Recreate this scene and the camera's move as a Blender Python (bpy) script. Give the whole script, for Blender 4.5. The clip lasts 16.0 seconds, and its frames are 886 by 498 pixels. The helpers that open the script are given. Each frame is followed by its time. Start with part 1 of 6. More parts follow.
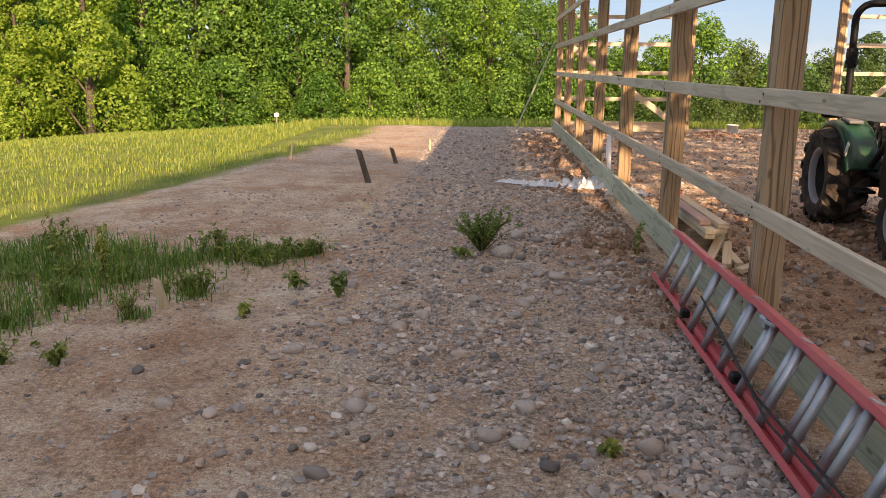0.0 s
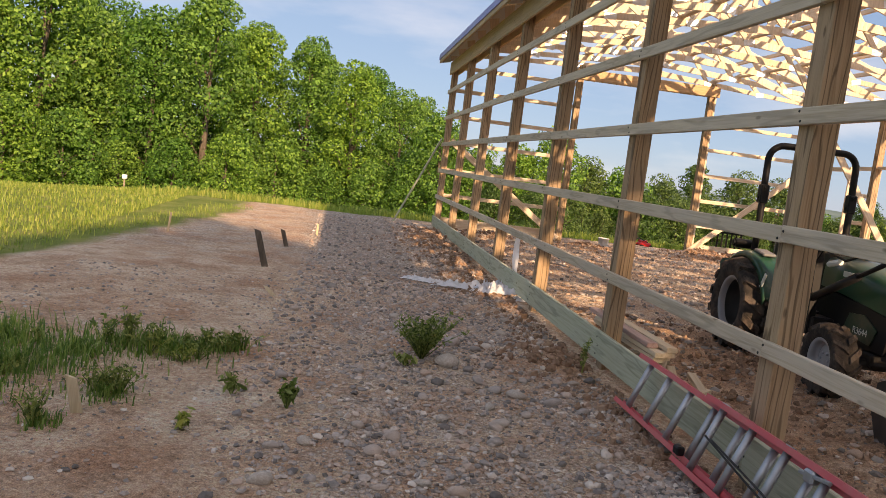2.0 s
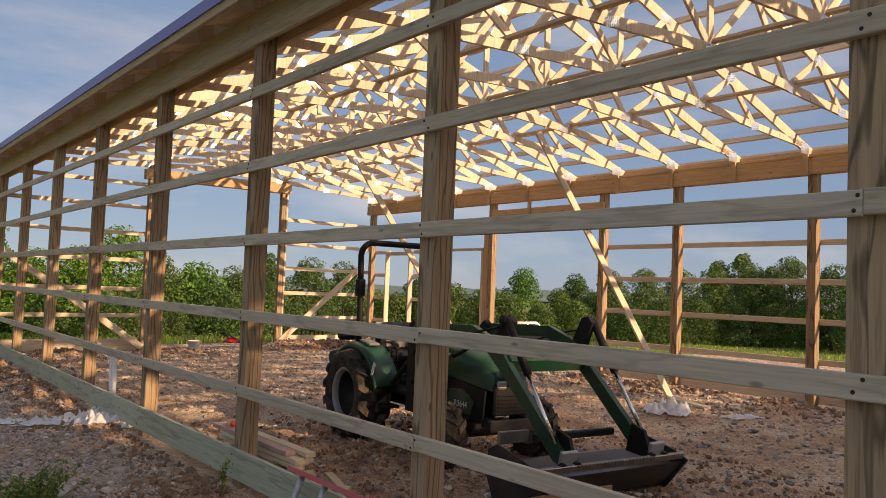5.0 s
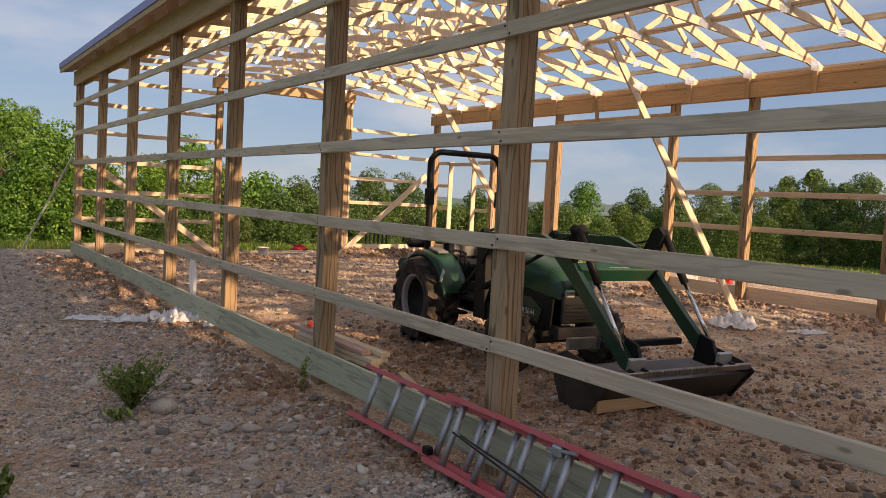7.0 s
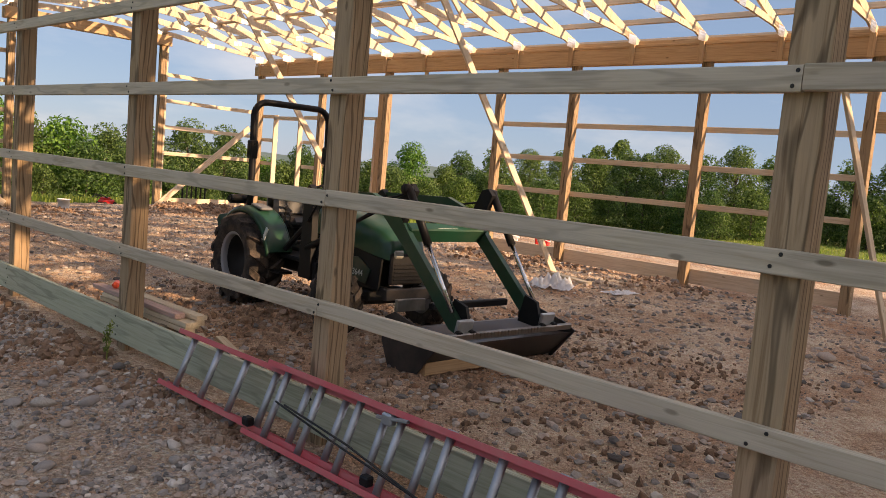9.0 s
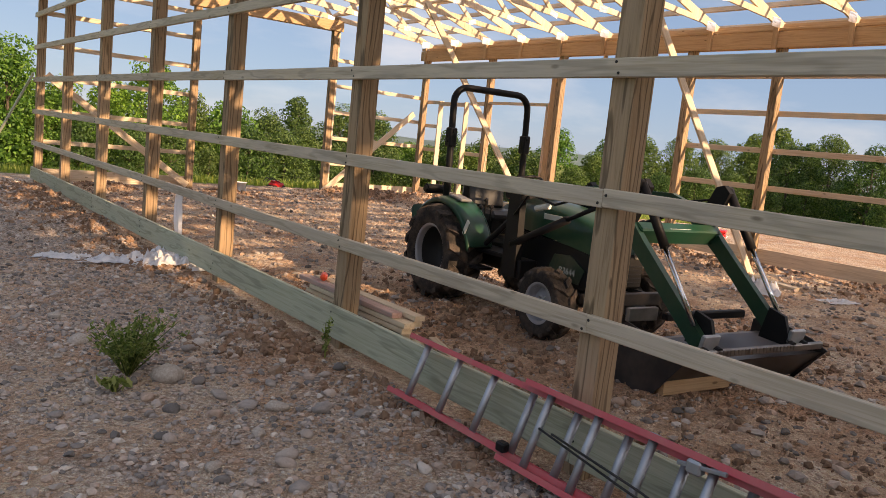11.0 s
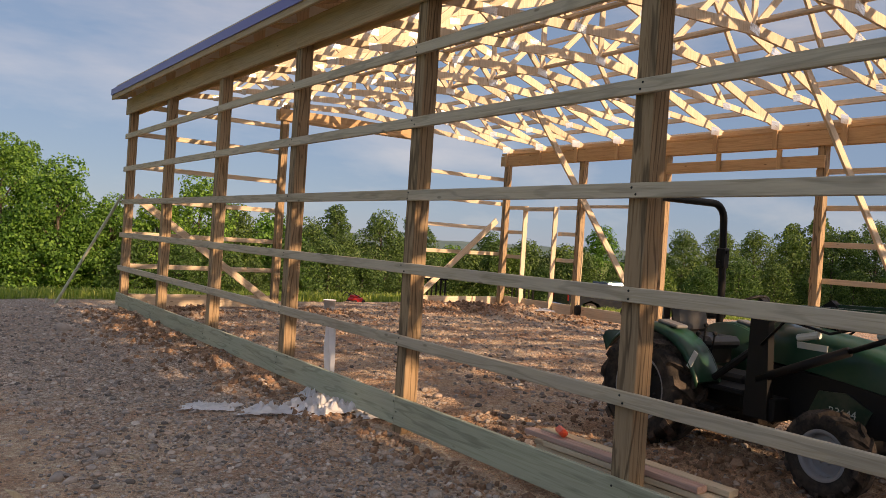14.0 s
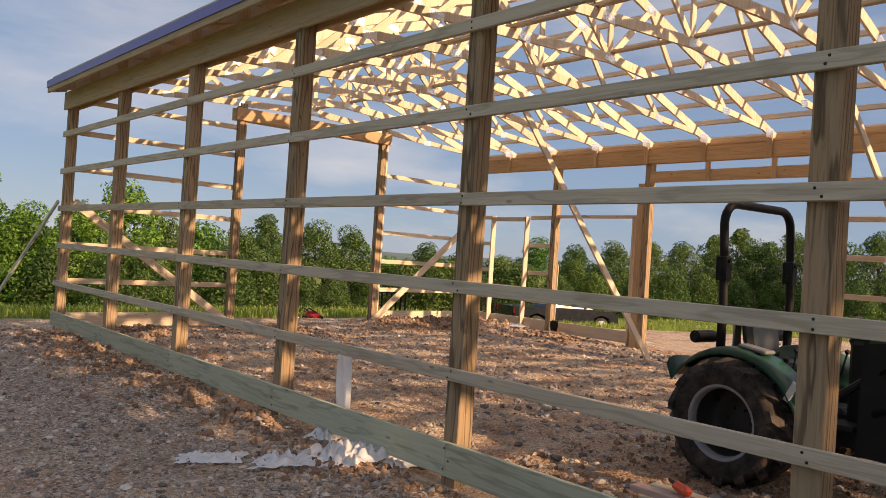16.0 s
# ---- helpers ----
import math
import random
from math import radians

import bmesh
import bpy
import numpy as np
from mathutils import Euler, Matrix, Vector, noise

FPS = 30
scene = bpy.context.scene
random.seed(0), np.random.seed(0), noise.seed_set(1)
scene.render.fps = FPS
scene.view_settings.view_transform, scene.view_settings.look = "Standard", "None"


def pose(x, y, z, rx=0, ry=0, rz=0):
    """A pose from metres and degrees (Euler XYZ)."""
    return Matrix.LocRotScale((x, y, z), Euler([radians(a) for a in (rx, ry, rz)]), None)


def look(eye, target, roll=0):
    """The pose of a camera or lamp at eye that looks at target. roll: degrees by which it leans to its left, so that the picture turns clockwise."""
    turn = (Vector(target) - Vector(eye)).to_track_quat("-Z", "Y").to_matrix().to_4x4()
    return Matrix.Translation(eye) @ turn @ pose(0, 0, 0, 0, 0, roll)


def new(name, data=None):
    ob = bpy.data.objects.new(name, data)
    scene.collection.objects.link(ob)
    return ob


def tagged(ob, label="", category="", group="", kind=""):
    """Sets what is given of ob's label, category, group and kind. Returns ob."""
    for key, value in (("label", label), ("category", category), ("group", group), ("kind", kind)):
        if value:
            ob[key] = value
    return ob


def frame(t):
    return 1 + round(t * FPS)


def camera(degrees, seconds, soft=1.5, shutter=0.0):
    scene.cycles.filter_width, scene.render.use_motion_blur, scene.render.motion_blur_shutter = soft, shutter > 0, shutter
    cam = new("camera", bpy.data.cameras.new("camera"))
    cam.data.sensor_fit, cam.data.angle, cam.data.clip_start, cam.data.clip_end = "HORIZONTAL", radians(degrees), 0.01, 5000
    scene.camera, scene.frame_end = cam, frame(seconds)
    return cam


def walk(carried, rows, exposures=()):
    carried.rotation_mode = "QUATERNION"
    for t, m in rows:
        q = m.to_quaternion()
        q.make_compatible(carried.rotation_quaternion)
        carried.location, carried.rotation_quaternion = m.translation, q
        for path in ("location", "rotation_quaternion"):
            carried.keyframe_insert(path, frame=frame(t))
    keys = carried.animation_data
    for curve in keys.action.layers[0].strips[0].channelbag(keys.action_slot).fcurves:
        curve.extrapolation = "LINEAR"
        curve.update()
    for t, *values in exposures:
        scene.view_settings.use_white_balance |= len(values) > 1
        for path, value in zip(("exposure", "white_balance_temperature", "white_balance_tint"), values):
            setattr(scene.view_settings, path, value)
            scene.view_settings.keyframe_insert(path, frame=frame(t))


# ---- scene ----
cam = camera(58.9, 16.0, soft=0.4)
METRES, EYE, TILT, LEAN, TURN = 6.667, 1.5, 0.0, 0.0, 3.5
PATH = [
    (0, (0.044, -0.08, 1.529), (-0.076, 1.864, 1.075), 0.4),
    (0.5, (-0.229, 0.033, 1.525), (-0.348, 1.979, 1.08), 0.8),
    (1, (-0.412, 0.175, 1.501), (-0.47, 2.126, 1.064), 2.1),
    (1.5, (-0.65, 0.371, 1.51), (-0.67, 2.334, 1.128), 3.3),
    (2, (-0.822, 0.45, 1.518), (-0.542, 2.418, 1.306), 7.2),
    (2.5, (-0.901, 0.564, 1.471), (-0.354, 2.486, 1.382), 6.5),
    (3, (-1.058, 0.699, 1.541), (-0.327, 2.559, 1.482), 6.0),
    (3.5, (-1.244, 0.659, 1.59), (-0.206, 2.369, 1.567), 4.2),
    (4, (-1.196, 0.639, 1.67), (-0.012, 2.25, 1.695), 3.0),
    (4.2, (-1.202, 0.631, 1.645), (0.049, 2.19, 1.709), 3.1),
    (6.3, (-1.283, 0.622, 1.679), (-0.139, 2.257, 1.812), 0.6),
    (6.5, (-1.315, 0.636, 1.687), (-0.19, 2.287, 1.784), 1.0),
    (7, (-1.355, 0.63, 1.608), (-0.234, 2.281, 1.483), 3.0),
    (7.5, (-1.348, 0.636, 1.589), (-0.182, 2.253, 1.431), 3.6),
    (8, (-1.281, 0.652, 1.584), (0.078, 2.111, 1.429), 4.1),
    (8.2, (-1.252, 0.673, 1.602), (0.235, 1.999, 1.426), 3.9),
    (10.3, (-1.212, 1.382, 1.548), (0.105, 2.864, 1.285), 6.5),
    (10.5, (-1.268, 1.49, 1.578), (0.016, 2.999, 1.31), 6.0),
    (11, (-1.37, 1.734, 1.558), (-0.164, 3.308, 1.294), 5.9),
    (11.5, (-1.485, 2.048, 1.593), (-0.381, 3.697, 1.344), 5.4),
    (12, (-1.652, 2.309, 1.565), (-0.638, 4.014, 1.307), 4.2),
    (12.5, (-1.807, 2.595, 1.601), (-0.798, 4.303, 1.348), 2.9),
    (13, (-1.88, 2.974, 1.613), (-0.855, 4.69, 1.539), 3.0),
    (13.5, (-1.993, 3.277, 1.604), (-0.934, 4.973, 1.595), 3.3),
    (14, (-2.073, 3.578, 1.613), (-0.916, 5.209, 1.597), 3.7),
    (14.5, (-2.077, 3.909, 1.591), (-0.883, 5.514, 1.584), 4.1),
    (15, (-2.154, 4.285, 1.552), (-0.947, 5.879, 1.545), 4.0),
    (15.5, (-2.232, 4.67, 1.571), (-1.011, 6.253, 1.565), 3.7),
    (16, (-2.187, 5.079, 1.571), (-0.876, 6.589, 1.595), 3.7),
]
walk(cam, [(t, look(eye, target, roll)) for t, eye, target, roll in PATH], exposures=((0.0, 1.15, 8300, 23), (1.5, 1.05, 8300, 23), (3.0, 0.75, 8300, 23), (4.0, 0.6, 8300, 23), (6.5, 0.45, 8300, 23), (7.0, 0.62, 8300, 23), (8.0, 0.80, 8300, 23), (11.0, 0.88, 8300, 23), (12.5, 0.85, 8300, 23), (13.4, 0.55, 8300, 23), (14.0, 0.5, 8300, 23), (16.0, 0.58, 8300, 23)))

# ---- light ----
SUN_EL, SUN_AZ = 22.0, 13.0          # sun low in the south, a little to the east
world = bpy.data.worlds.new("sky")
scene.world = world
world.use_nodes = True
wn = world.node_tree
wn.nodes.clear()
sky = wn.nodes.new("ShaderNodeTexSky")
sky.sky_type, sky.sun_disc = "NISHITA", False
sky.sun_elevation, sky.sun_rotation = radians(SUN_EL), radians(180 - SUN_AZ)
sky.air_density, sky.dust_density, sky.ozone_density = 0.9, 0.1, 3.5
bg = wn.nodes.new("ShaderNodeBackground")
bg.inputs["Strength"].default_value = 0.125
wout = wn.nodes.new("ShaderNodeOutputWorld")
# a thin high veil over the clear sky, with brighter drifts in it
wtc, wmap, wnoise, wramp, wmix = (wn.nodes.new("ShaderNode" + k) for k in ("TexCoord", "Mapping", "TexNoise", "ValToRGB", "Mix"))
wmap.inputs["Scale"].default_value, wmap.inputs["Rotation"].default_value = (1.5, 2.2, 6.0), (0.15, 0.1, 0.5)
wnoise.inputs["Scale"].default_value, wnoise.inputs["Detail"].default_value, wnoise.inputs["Roughness"].default_value = 1.7, 6, 0.55
wramp.color_ramp.elements[0].position, wramp.color_ramp.elements[1].position = 0.48, 0.80
wramp.color_ramp.elements[0].color = (0.140, 0.255, 0.435, 1)
wramp.color_ramp.elements[1].color = (0.40, 0.46, 0.55, 1)
wscale = wn.nodes.new("ShaderNodeMix")
wscale.data_type, wscale.blend_type = "RGBA", "MULTIPLY"
wscale.inputs[0].default_value, wscale.inputs[7].default_value = 1.0, (7.0, 7.0, 7.0, 1)
wmix.data_type = "RGBA"
wmix.inputs[0].default_value = 0.84
wn.links.new(wtc.outputs["Generated"], wmap.inputs["Vector"])
wn.links.new(wmap.outputs[0], wnoise.inputs["Vector"])
wn.links.new(wnoise.outputs["Fac"], wramp.inputs[0])
wn.links.new(wramp.outputs[0], wscale.inputs[6])
wn.links.new(sky.outputs[0], wmix.inputs[6])
wn.links.new(wscale.outputs[2], wmix.inputs[7])
# the veil scatters sunlight forward: it brightens smoothly towards the sun
wdot, wglow, wgain = (wn.nodes.new("ShaderNode" + k) for k in ("VectorMath", "MapRange", "Mix"))
wdot.operation = "DOT_PRODUCT"
wdot.inputs[1].default_value = (math.sin(radians(SUN_AZ)) * math.cos(radians(SUN_EL)), -math.cos(radians(SUN_AZ)) * math.cos(radians(SUN_EL)), math.sin(radians(SUN_EL)))
wglow.interpolation_type = "SMOOTHSTEP"
wglow.inputs[1].default_value, wglow.inputs[2].default_value = 0.05, 1.0
wglow.inputs[3].default_value, wglow.inputs[4].default_value = 0.0, 1.0
wgain.data_type, wgain.blend_type = "RGBA", "ADD"
wgain.inputs[7].default_value = (4.1, 4.0, 3.85, 1)
wn.links.new(wtc.outputs["Generated"], wdot.inputs[0])
wn.links.new(wdot.outputs["Value"], wglow.inputs[0])
wn.links.new(wglow.outputs[0], wgain.inputs[0])
wn.links.new(wmix.outputs[2], wgain.inputs[6])
wn.links.new(wgain.outputs[2], bg.inputs[0])
wn.links.new(bg.outputs[0], wout.inputs[0])

sun = new("sun", bpy.data.lights.new("sun", "SUN"))
sun.data.energy, sun.data.angle, sun.data.color = 4.0, radians(0.6), (1.0, 0.80, 0.56)
sdir = Vector((math.sin(radians(SUN_AZ)) * math.cos(radians(SUN_EL)), -math.cos(radians(SUN_AZ)) * math.cos(radians(SUN_EL)), math.sin(radians(SUN_EL))))
sun.matrix_world = look(sdir * 60, (0, 0, 0))

# ---- plan ----
POST = 0.14                      # six-by-six posts
NX, FXW = 1.57, 10.63            # centre lines of the long walls
YN, YS = 18.88, -0.64            # centre lines of the gables
BAY = 2.44
GIRTS = (0.77, 1.38, 1.99, 2.60, 3.21)
PLATE_LO, PLATE_HI = 3.61, 3.90  # wall beam
near_posts = [YN - BAY * i for i in range(9)]
far_posts = [YN - 0.02, 16.22, 13.90, 10.67, 8.98, 6.54, 4.10, 1.66, YS]


def smooth(a, b, v):
    t = min(1.0, max(0.0, (v - a) / (b - a)))
    return t * t * (3 - 2 * t)


def base_z(x, y):
    """The lie of the land: a level pad that falls away to the north and west."""
    dn = max(0.0, y - 20.3)
    dw = max(0.0, -3.2 - x)
    fall = 1.0 - 0.72 * smooth(6, 45, x)
    d = math.hypot(dn, dw)
    z = -0.1 * fall * d * d / (d + 2.5)
    z = max(z, -4.2)
    if x > 11.5:
        z -= 0.25 * smooth(11.5, 16, x) + 1.9 * smooth(18, 62, x) + 0.62 * smooth(13, 24, x) * smooth(17, 27, y) * (1 - smooth(30, 60, x))
    if 1.4 < x < 14 and y < 20:
        z += 0.10 * smooth(2.5, 9.5, x) * (1 - smooth(11, 13.5, x))
    return z


def ground_z(x, y):
    z = base_z(x, y)
    near = 1 - smooth(22, 40, abs(x - 3) + max(0, y - 10) * 0.7)
    p = Vector((x, y, 0))
    z += 0.16 * noise.noise(p * 0.09) * (1 - near) * 2
    z += near * (0.035 * noise.noise(p * 0.55) + 0.018 * noise.noise(p * 1.7 + Vector((7, 3, 0))) - 0.012)
    rough = 0.6 + 1.25 * smooth(1.0, 2.0, x)
    z += near * rough * (0.016 * noise.noise(p * 4.3) + 0.011 * noise.noise(p * 9.1) + 0.007 * noise.noise(p * 17.0))
    # heaps of dug earth round the posts of the far end and at the near wall
    for hx, hy, hr, hh in HEAPS:
        r2 = ((x - hx) ** 2 + (y - hy) ** 2) / (hr * hr)
        if r2 < 4:
            z += hh * math.exp(-r2 * 1.6) * (1 + 0.5 * noise.noise(p * 5))
    return z


HEAPS = [(9.6, 17.0, 0.9, 0.22), (7.9, 18.1, 0.7, 0.18), (0.95, 6.75, 0.38, 0.10), (1.2, 13.0, 0.7, 0.10), (1.25, 16.0, 0.6, 0.10),
         (9.8, 8.9, 0.7, 0.14), (5.0, 17.8, 0.8, 0.10), (1.3, 11.4, 0.5, 0.08), (2.1, 4.9, 0.6, -0.05), (10.0, 15.6, 0.6, 0.12),
         (1.1, 9.9, 0.4, 0.04), (1.15, 14.6, 0.7, 0.09), (1.6, 17.4, 0.7, 0.12), (2.6, 17.9, 0.8, 0.14), (8.9, 17.9, 0.7, 0.16), (10.0, 10.2, 0.6, 0.12), (9.9, 6.6, 0.6, 0.12), (3.3, 7.2, 0.35, 0.06)]


# ---- materials ----
class Mat:
    """A small builder of node materials."""

    def __init__(self, name, rough=0.8, metal=0.0, spec=0.3):
        self.m = bpy.data.materials.new(name)
        self.m.use_nodes = True
        self.t = self.m.node_tree
        self.b = self.t.nodes["Principled BSDF"]
        self.b.inputs["Roughness"].default_value = rough
        self.b.inputs["Metallic"].default_value = metal
        self.b.inputs["Specular IOR Level"].default_value = spec

    def n(self, kind, **kw):
        node = self.t.nodes.new("ShaderNode" + kind)
        for k, v in kw.items():
            if k in node.inputs:
                node.inputs[k].default_value = v
        return node

    def l(self, a, b):
        self.t.links.new(a, b)

    def coords(self, scale=(1, 1, 1), kind="Object", shift=False):
        tc = self.n("TexCoord")
        mp = self.n("Mapping")
        mp.inputs["Scale"].default_value = scale
        self.l(tc.outputs[kind], mp.inputs["Vector"])
        if shift:
            info = self.n("ObjectInfo")
            cmb = self.n("CombineXYZ")
            mul = self.n("Math")
            mul.operation = "MULTIPLY"
            mul.inputs[1].default_value = 37.0
            self.l(info.outputs["Random"], mul.inputs[0])
            for i in range(3):
                self.l(mul.outputs[0], cmb.inputs[i])
            self.l(cmb.outputs[0], mp.inputs["Location"])
        return mp.outputs[0]

    def noise(self, vec, scale, detail=4.0, rough=0.55, distort=0.0):
        nd = self.n("TexNoise")
        nd.inputs["Scale"].default_value, nd.inputs["Detail"].default_value = scale, detail
        nd.inputs["Roughness"].default_value, nd.inputs["Distortion"].default_value = rough, distort
        self.l(vec, nd.inputs["Vector"])
        return nd.outputs["Fac"]

    def ramp(self, fac, stops):
        r = self.n("ValToRGB")
        el = r.color_ramp.elements
        while len(el) < len(stops):
            el.new(0.5)
        for e, (p, c) in zip(el, stops):
            e.position, e.color = p, (*c, 1) if len(c) == 3 else c
        self.l(fac, r.inputs[0])
        return r.outputs["Color"]

    def mix(self, fac, a, b, mode="MIX"):
        mx = self.n("Mix")
        mx.data_type, mx.blend_type = "RGBA", mode
        for sock, v in ((mx.inputs[0], fac), (mx.inputs[6], a), (mx.inputs[7], b)):
            if isinstance(v, (int, float)):
                sock.default_value = v
            elif isinstance(v, tuple):
                sock.default_value = (*v, 1)
            else:
                self.l(v, sock)
        return mx.outputs[2]

    def color(self, out):
        if isinstance(out, tuple):
            self.b.inputs["Base Color"].default_value = (*out, 1)
        else:
            self.l(out, self.b.inputs["Base Color"])
        return self

    def bump(self, fac, strength=0.4, dist=0.01):
        bp = self.n("Bump")
        bp.inputs["Strength"].default_value, bp.inputs["Distance"].default_value = strength, dist
        self.l(fac, bp.inputs["Height"])
        self.l(bp.outputs[0], self.b.inputs["Normal"])
        return self


def wood_mat(name, light, dark, weather=0.0, grey=(0.30, 0.28, 0.24), lines=0.0):
    """Sawn softwood; the grain runs along the board's own z."""
    m = Mat(name, 0.78, spec=0.2)
    v = m.coords((1, 1, 0.045), shift=True)
    rings = m.noise(v, 34, 3, 0.6, 1.2)
    fine = m.noise(m.coords((1, 1, 0.02), shift=True), 220, 2, 0.5)
    c = m.ramp(rings, [(0.34, dark), (0.52, light), (0.7, tuple(min(1, a * 1.12) for a in light))])
    c = m.mix(0.25, c, m.ramp(fine, [(0.3, tuple(a * 0.75 for a in light)), (0.7, tuple(min(1, a * 1.15) for a in light))]))
    kv = m.n("TexVoronoi")
    kv.inputs["Scale"].default_value = 7.5
    m.l(m.coords((1, 1, 0.35), shift=True), kv.inputs["Vector"])
    knots = m.ramp(kv.outputs["Distance"], [(0.05, (1, 1, 1)), (0.10, (0, 0, 0))])
    c = m.mix(knots, c, tuple(a * 0.55 for a in dark))
    if weather:
        w = m.noise(m.coords((1, 1, 0.3), shift=True), 6, 4)
        wr = m.ramp(w, [(0.35, (0, 0, 0)), (0.7, (weather,) * 3)])
        c = m.mix(wr, c, grey)
    if lines:
        wv = m.n("TexWave")
        wv.inputs["Scale"].default_value, wv.inputs["Distortion"].default_value = 7.0, 13.0
        wv.inputs["Detail"].default_value, wv.inputs["Detail Scale"].default_value = 2.5, 1.3
        m.l(m.coords((1, 0.9, 0.11), shift=True), wv.inputs["Vector"])
        c = m.mix(1.0, c, m.ramp(wv.outputs["Fac"], [(0.0, (1 - lines, 1 - lines, 1 - lines)), (0.22, (1, 1, 1))]), "MULTIPLY")
    info = m.n("ObjectInfo")
    tone = m.ramp(info.outputs["Random"], [(0.0, (0.82, 0.80, 0.78)), (1.0, (1.0, 1.0, 1.0))])
    c = m.mix(1.0, c, tone, "MULTIPLY")
    m.color(c)
    m.bump(rings, 0.4, 0.004)
    return m.m


M_POST = wood_mat("post_wood", (0.47, 0.33, 0.20), (0.26, 0.165, 0.09), 0.55, (0.34, 0.265, 0.19), 0.55)
M_GIRT = wood_mat("girt_wood", (0.62, 0.54, 0.41), (0.48, 0.39, 0.27), 0.5, (0.54, 0.48, 0.40), 0.2)
M_SKIRT = wood_mat("treated_wood", (0.50, 0.53, 0.39), (0.37, 0.40, 0.27), 0.45, (0.46, 0.45, 0.35), 0.25)
M_BEAM = wood_mat("beam_wood", (0.56, 0.42, 0.27), (0.40, 0.28, 0.16), 0.4, (0.42, 0.35, 0.27))
M_HEAD = wood_mat("header_wood", (0.64, 0.43, 0.25), (0.50, 0.31, 0.16))
M_TRUSS = wood_mat("truss_wood", (0.74, 0.61, 0.46), (0.60, 0.46, 0.32))
M_OLD = wood_mat("weathered_stick", (0.34, 0.27, 0.18), (0.20, 0.15, 0.09), 0.6)
M_STAKE = wood_mat("stake_wood", (0.62, 0.50, 0.33), (0.48, 0.36, 0.22), 0.3)


def metal_mat(name, col, rough, stain=0.25):
    m = Mat(name, rough, 1.0, 0.5)
    f = m.noise(m.coords(shift=True), 9, 5)
    m.color(m.mix(m.ramp(f, [(0.35, (0, 0, 0)), (0.75, (stain,) * 3)]), col, tuple(c * 0.45 for c in col)))
    rr = m.n("MapRange")
    rr.inputs[3].default_value, rr.inputs[4].default_value = max(0.05, rough - 0.12), min(1, rough + 0.2)
    m.l(f, rr.inputs[0])
    m.l(rr.outputs[0], m.b.inputs["Roughness"])
    return m.m


def paint_mat(name, col, rough=0.35, dust=0.3, dust_col=(0.30, 0.22, 0.16), spec=0.5, scale=5.0):
    m = Mat(name, rough, 0.0, spec)
    f = m.noise(m.coords(shift=True), scale, 6, 0.65)
    d = m.ramp(f, [(0.42, (0, 0, 0)), (0.80, (dust,) * 3)])
    m.color(m.mix(d, col, dust_col))
    rr = m.n("MapRange")
    rr.inputs[3].default_value, rr.inputs[4].default_value = rough, min(1.0, rough + 0.35)
    m.l(d, rr.inputs[0])
    m.l(rr.outputs[0], m.b.inputs["Roughness"])
    m.bump(f, 0.06, 0.004)
    return m.m


M_PLATE = metal_mat("galvanised_plate", (0.80, 0.81, 0.82), 0.30, 0.15)
M_ALU = metal_mat("aluminium", (0.50, 0.52, 0.54), 0.58, 0.35)
M_STEEL = metal_mat("bare_steel", (0.34, 0.32, 0.30), 0.45, 0.5)
M_CHROME = metal_mat("cylinder_rod", (0.78, 0.78, 0.78), 0.12, 0.1)
M_DRIP = paint_mat("drip_edge_paint", (0.15, 0.14, 0.40), 0.35, 0.1, (0.2, 0.2, 0.25))
M_RED = paint_mat("red_fibreglass", (0.55, 0.085, 0.095), 0.5, 0.5, (0.42, 0.24, 0.20))
M_GREEN = paint_mat("green_paint", (0.007, 0.056, 0.031), 0.30, 0.10)
M_DKGREEN = paint_mat("dark_green_paint", (0.006, 0.036, 0.022), 0.35, 0.25)
M_BLACK = paint_mat("black_paint", (0.010, 0.010, 0.011), 0.5, 0.02, spec=0.25)
M_GREY = paint_mat("grey_plastic", (0.16, 0.17, 0.18), 0.5, 0.3)
M_RIM = paint_mat("silver_rim_paint", (0.27, 0.285, 0.31), 0.42, 0.25)
M_SEAT = paint_mat("black_vinyl", (0.022, 0.022, 0.022), 0.35, 0.3, (0.12, 0.11, 0.10))
M_CHASSIS = paint_mat("greasy_casting", (0.014, 0.014, 0.014), 0.6, 0.2, (0.10, 0.08, 0.06))
M_BUCKET = paint_mat("worn_bucket_paint", (0.018, 0.018, 0.020), 0.34, 0.45, (0.17, 0.13, 0.105), scale=3.5)
M_DECAL = paint_mat("pale_decal", (0.62, 0.66, 0.62), 0.5, 0.2)
M_LENS = paint_mat("lamp_lens", (0.30, 0.30, 0.27), 0.15, 0.3)
M_ORANGE = paint_mat("orange_plastic", (0.75, 0.08, 0.03), 0.4, 0.15)
M_REDPL = paint_mat("red_plastic", (0.62, 0.02, 0.02), 0.35, 0.1)
M_WHITEPL = paint_mat("white_plastic", (0.84, 0.84, 0.83), 0.4, 0.08, (0.6, 0.55, 0.5))
M_TRUCK = paint_mat("truck_paint", (0.012, 0.014, 0.022), 0.12, 0.06)
M_WALLSHEET = paint_mat("grey_wall_sheet", (0.45, 0.45, 0.44), 0.4, 0.2)
M_CORD = paint_mat("black_cord", (0.02, 0.02, 0.02), 0.7, 0.1)
M_LUMBER = wood_mat("lumber_ends", (0.74, 0.61, 0.43), (0.60, 0.46, 0.30), 0.3, (0.6, 0.52, 0.42))
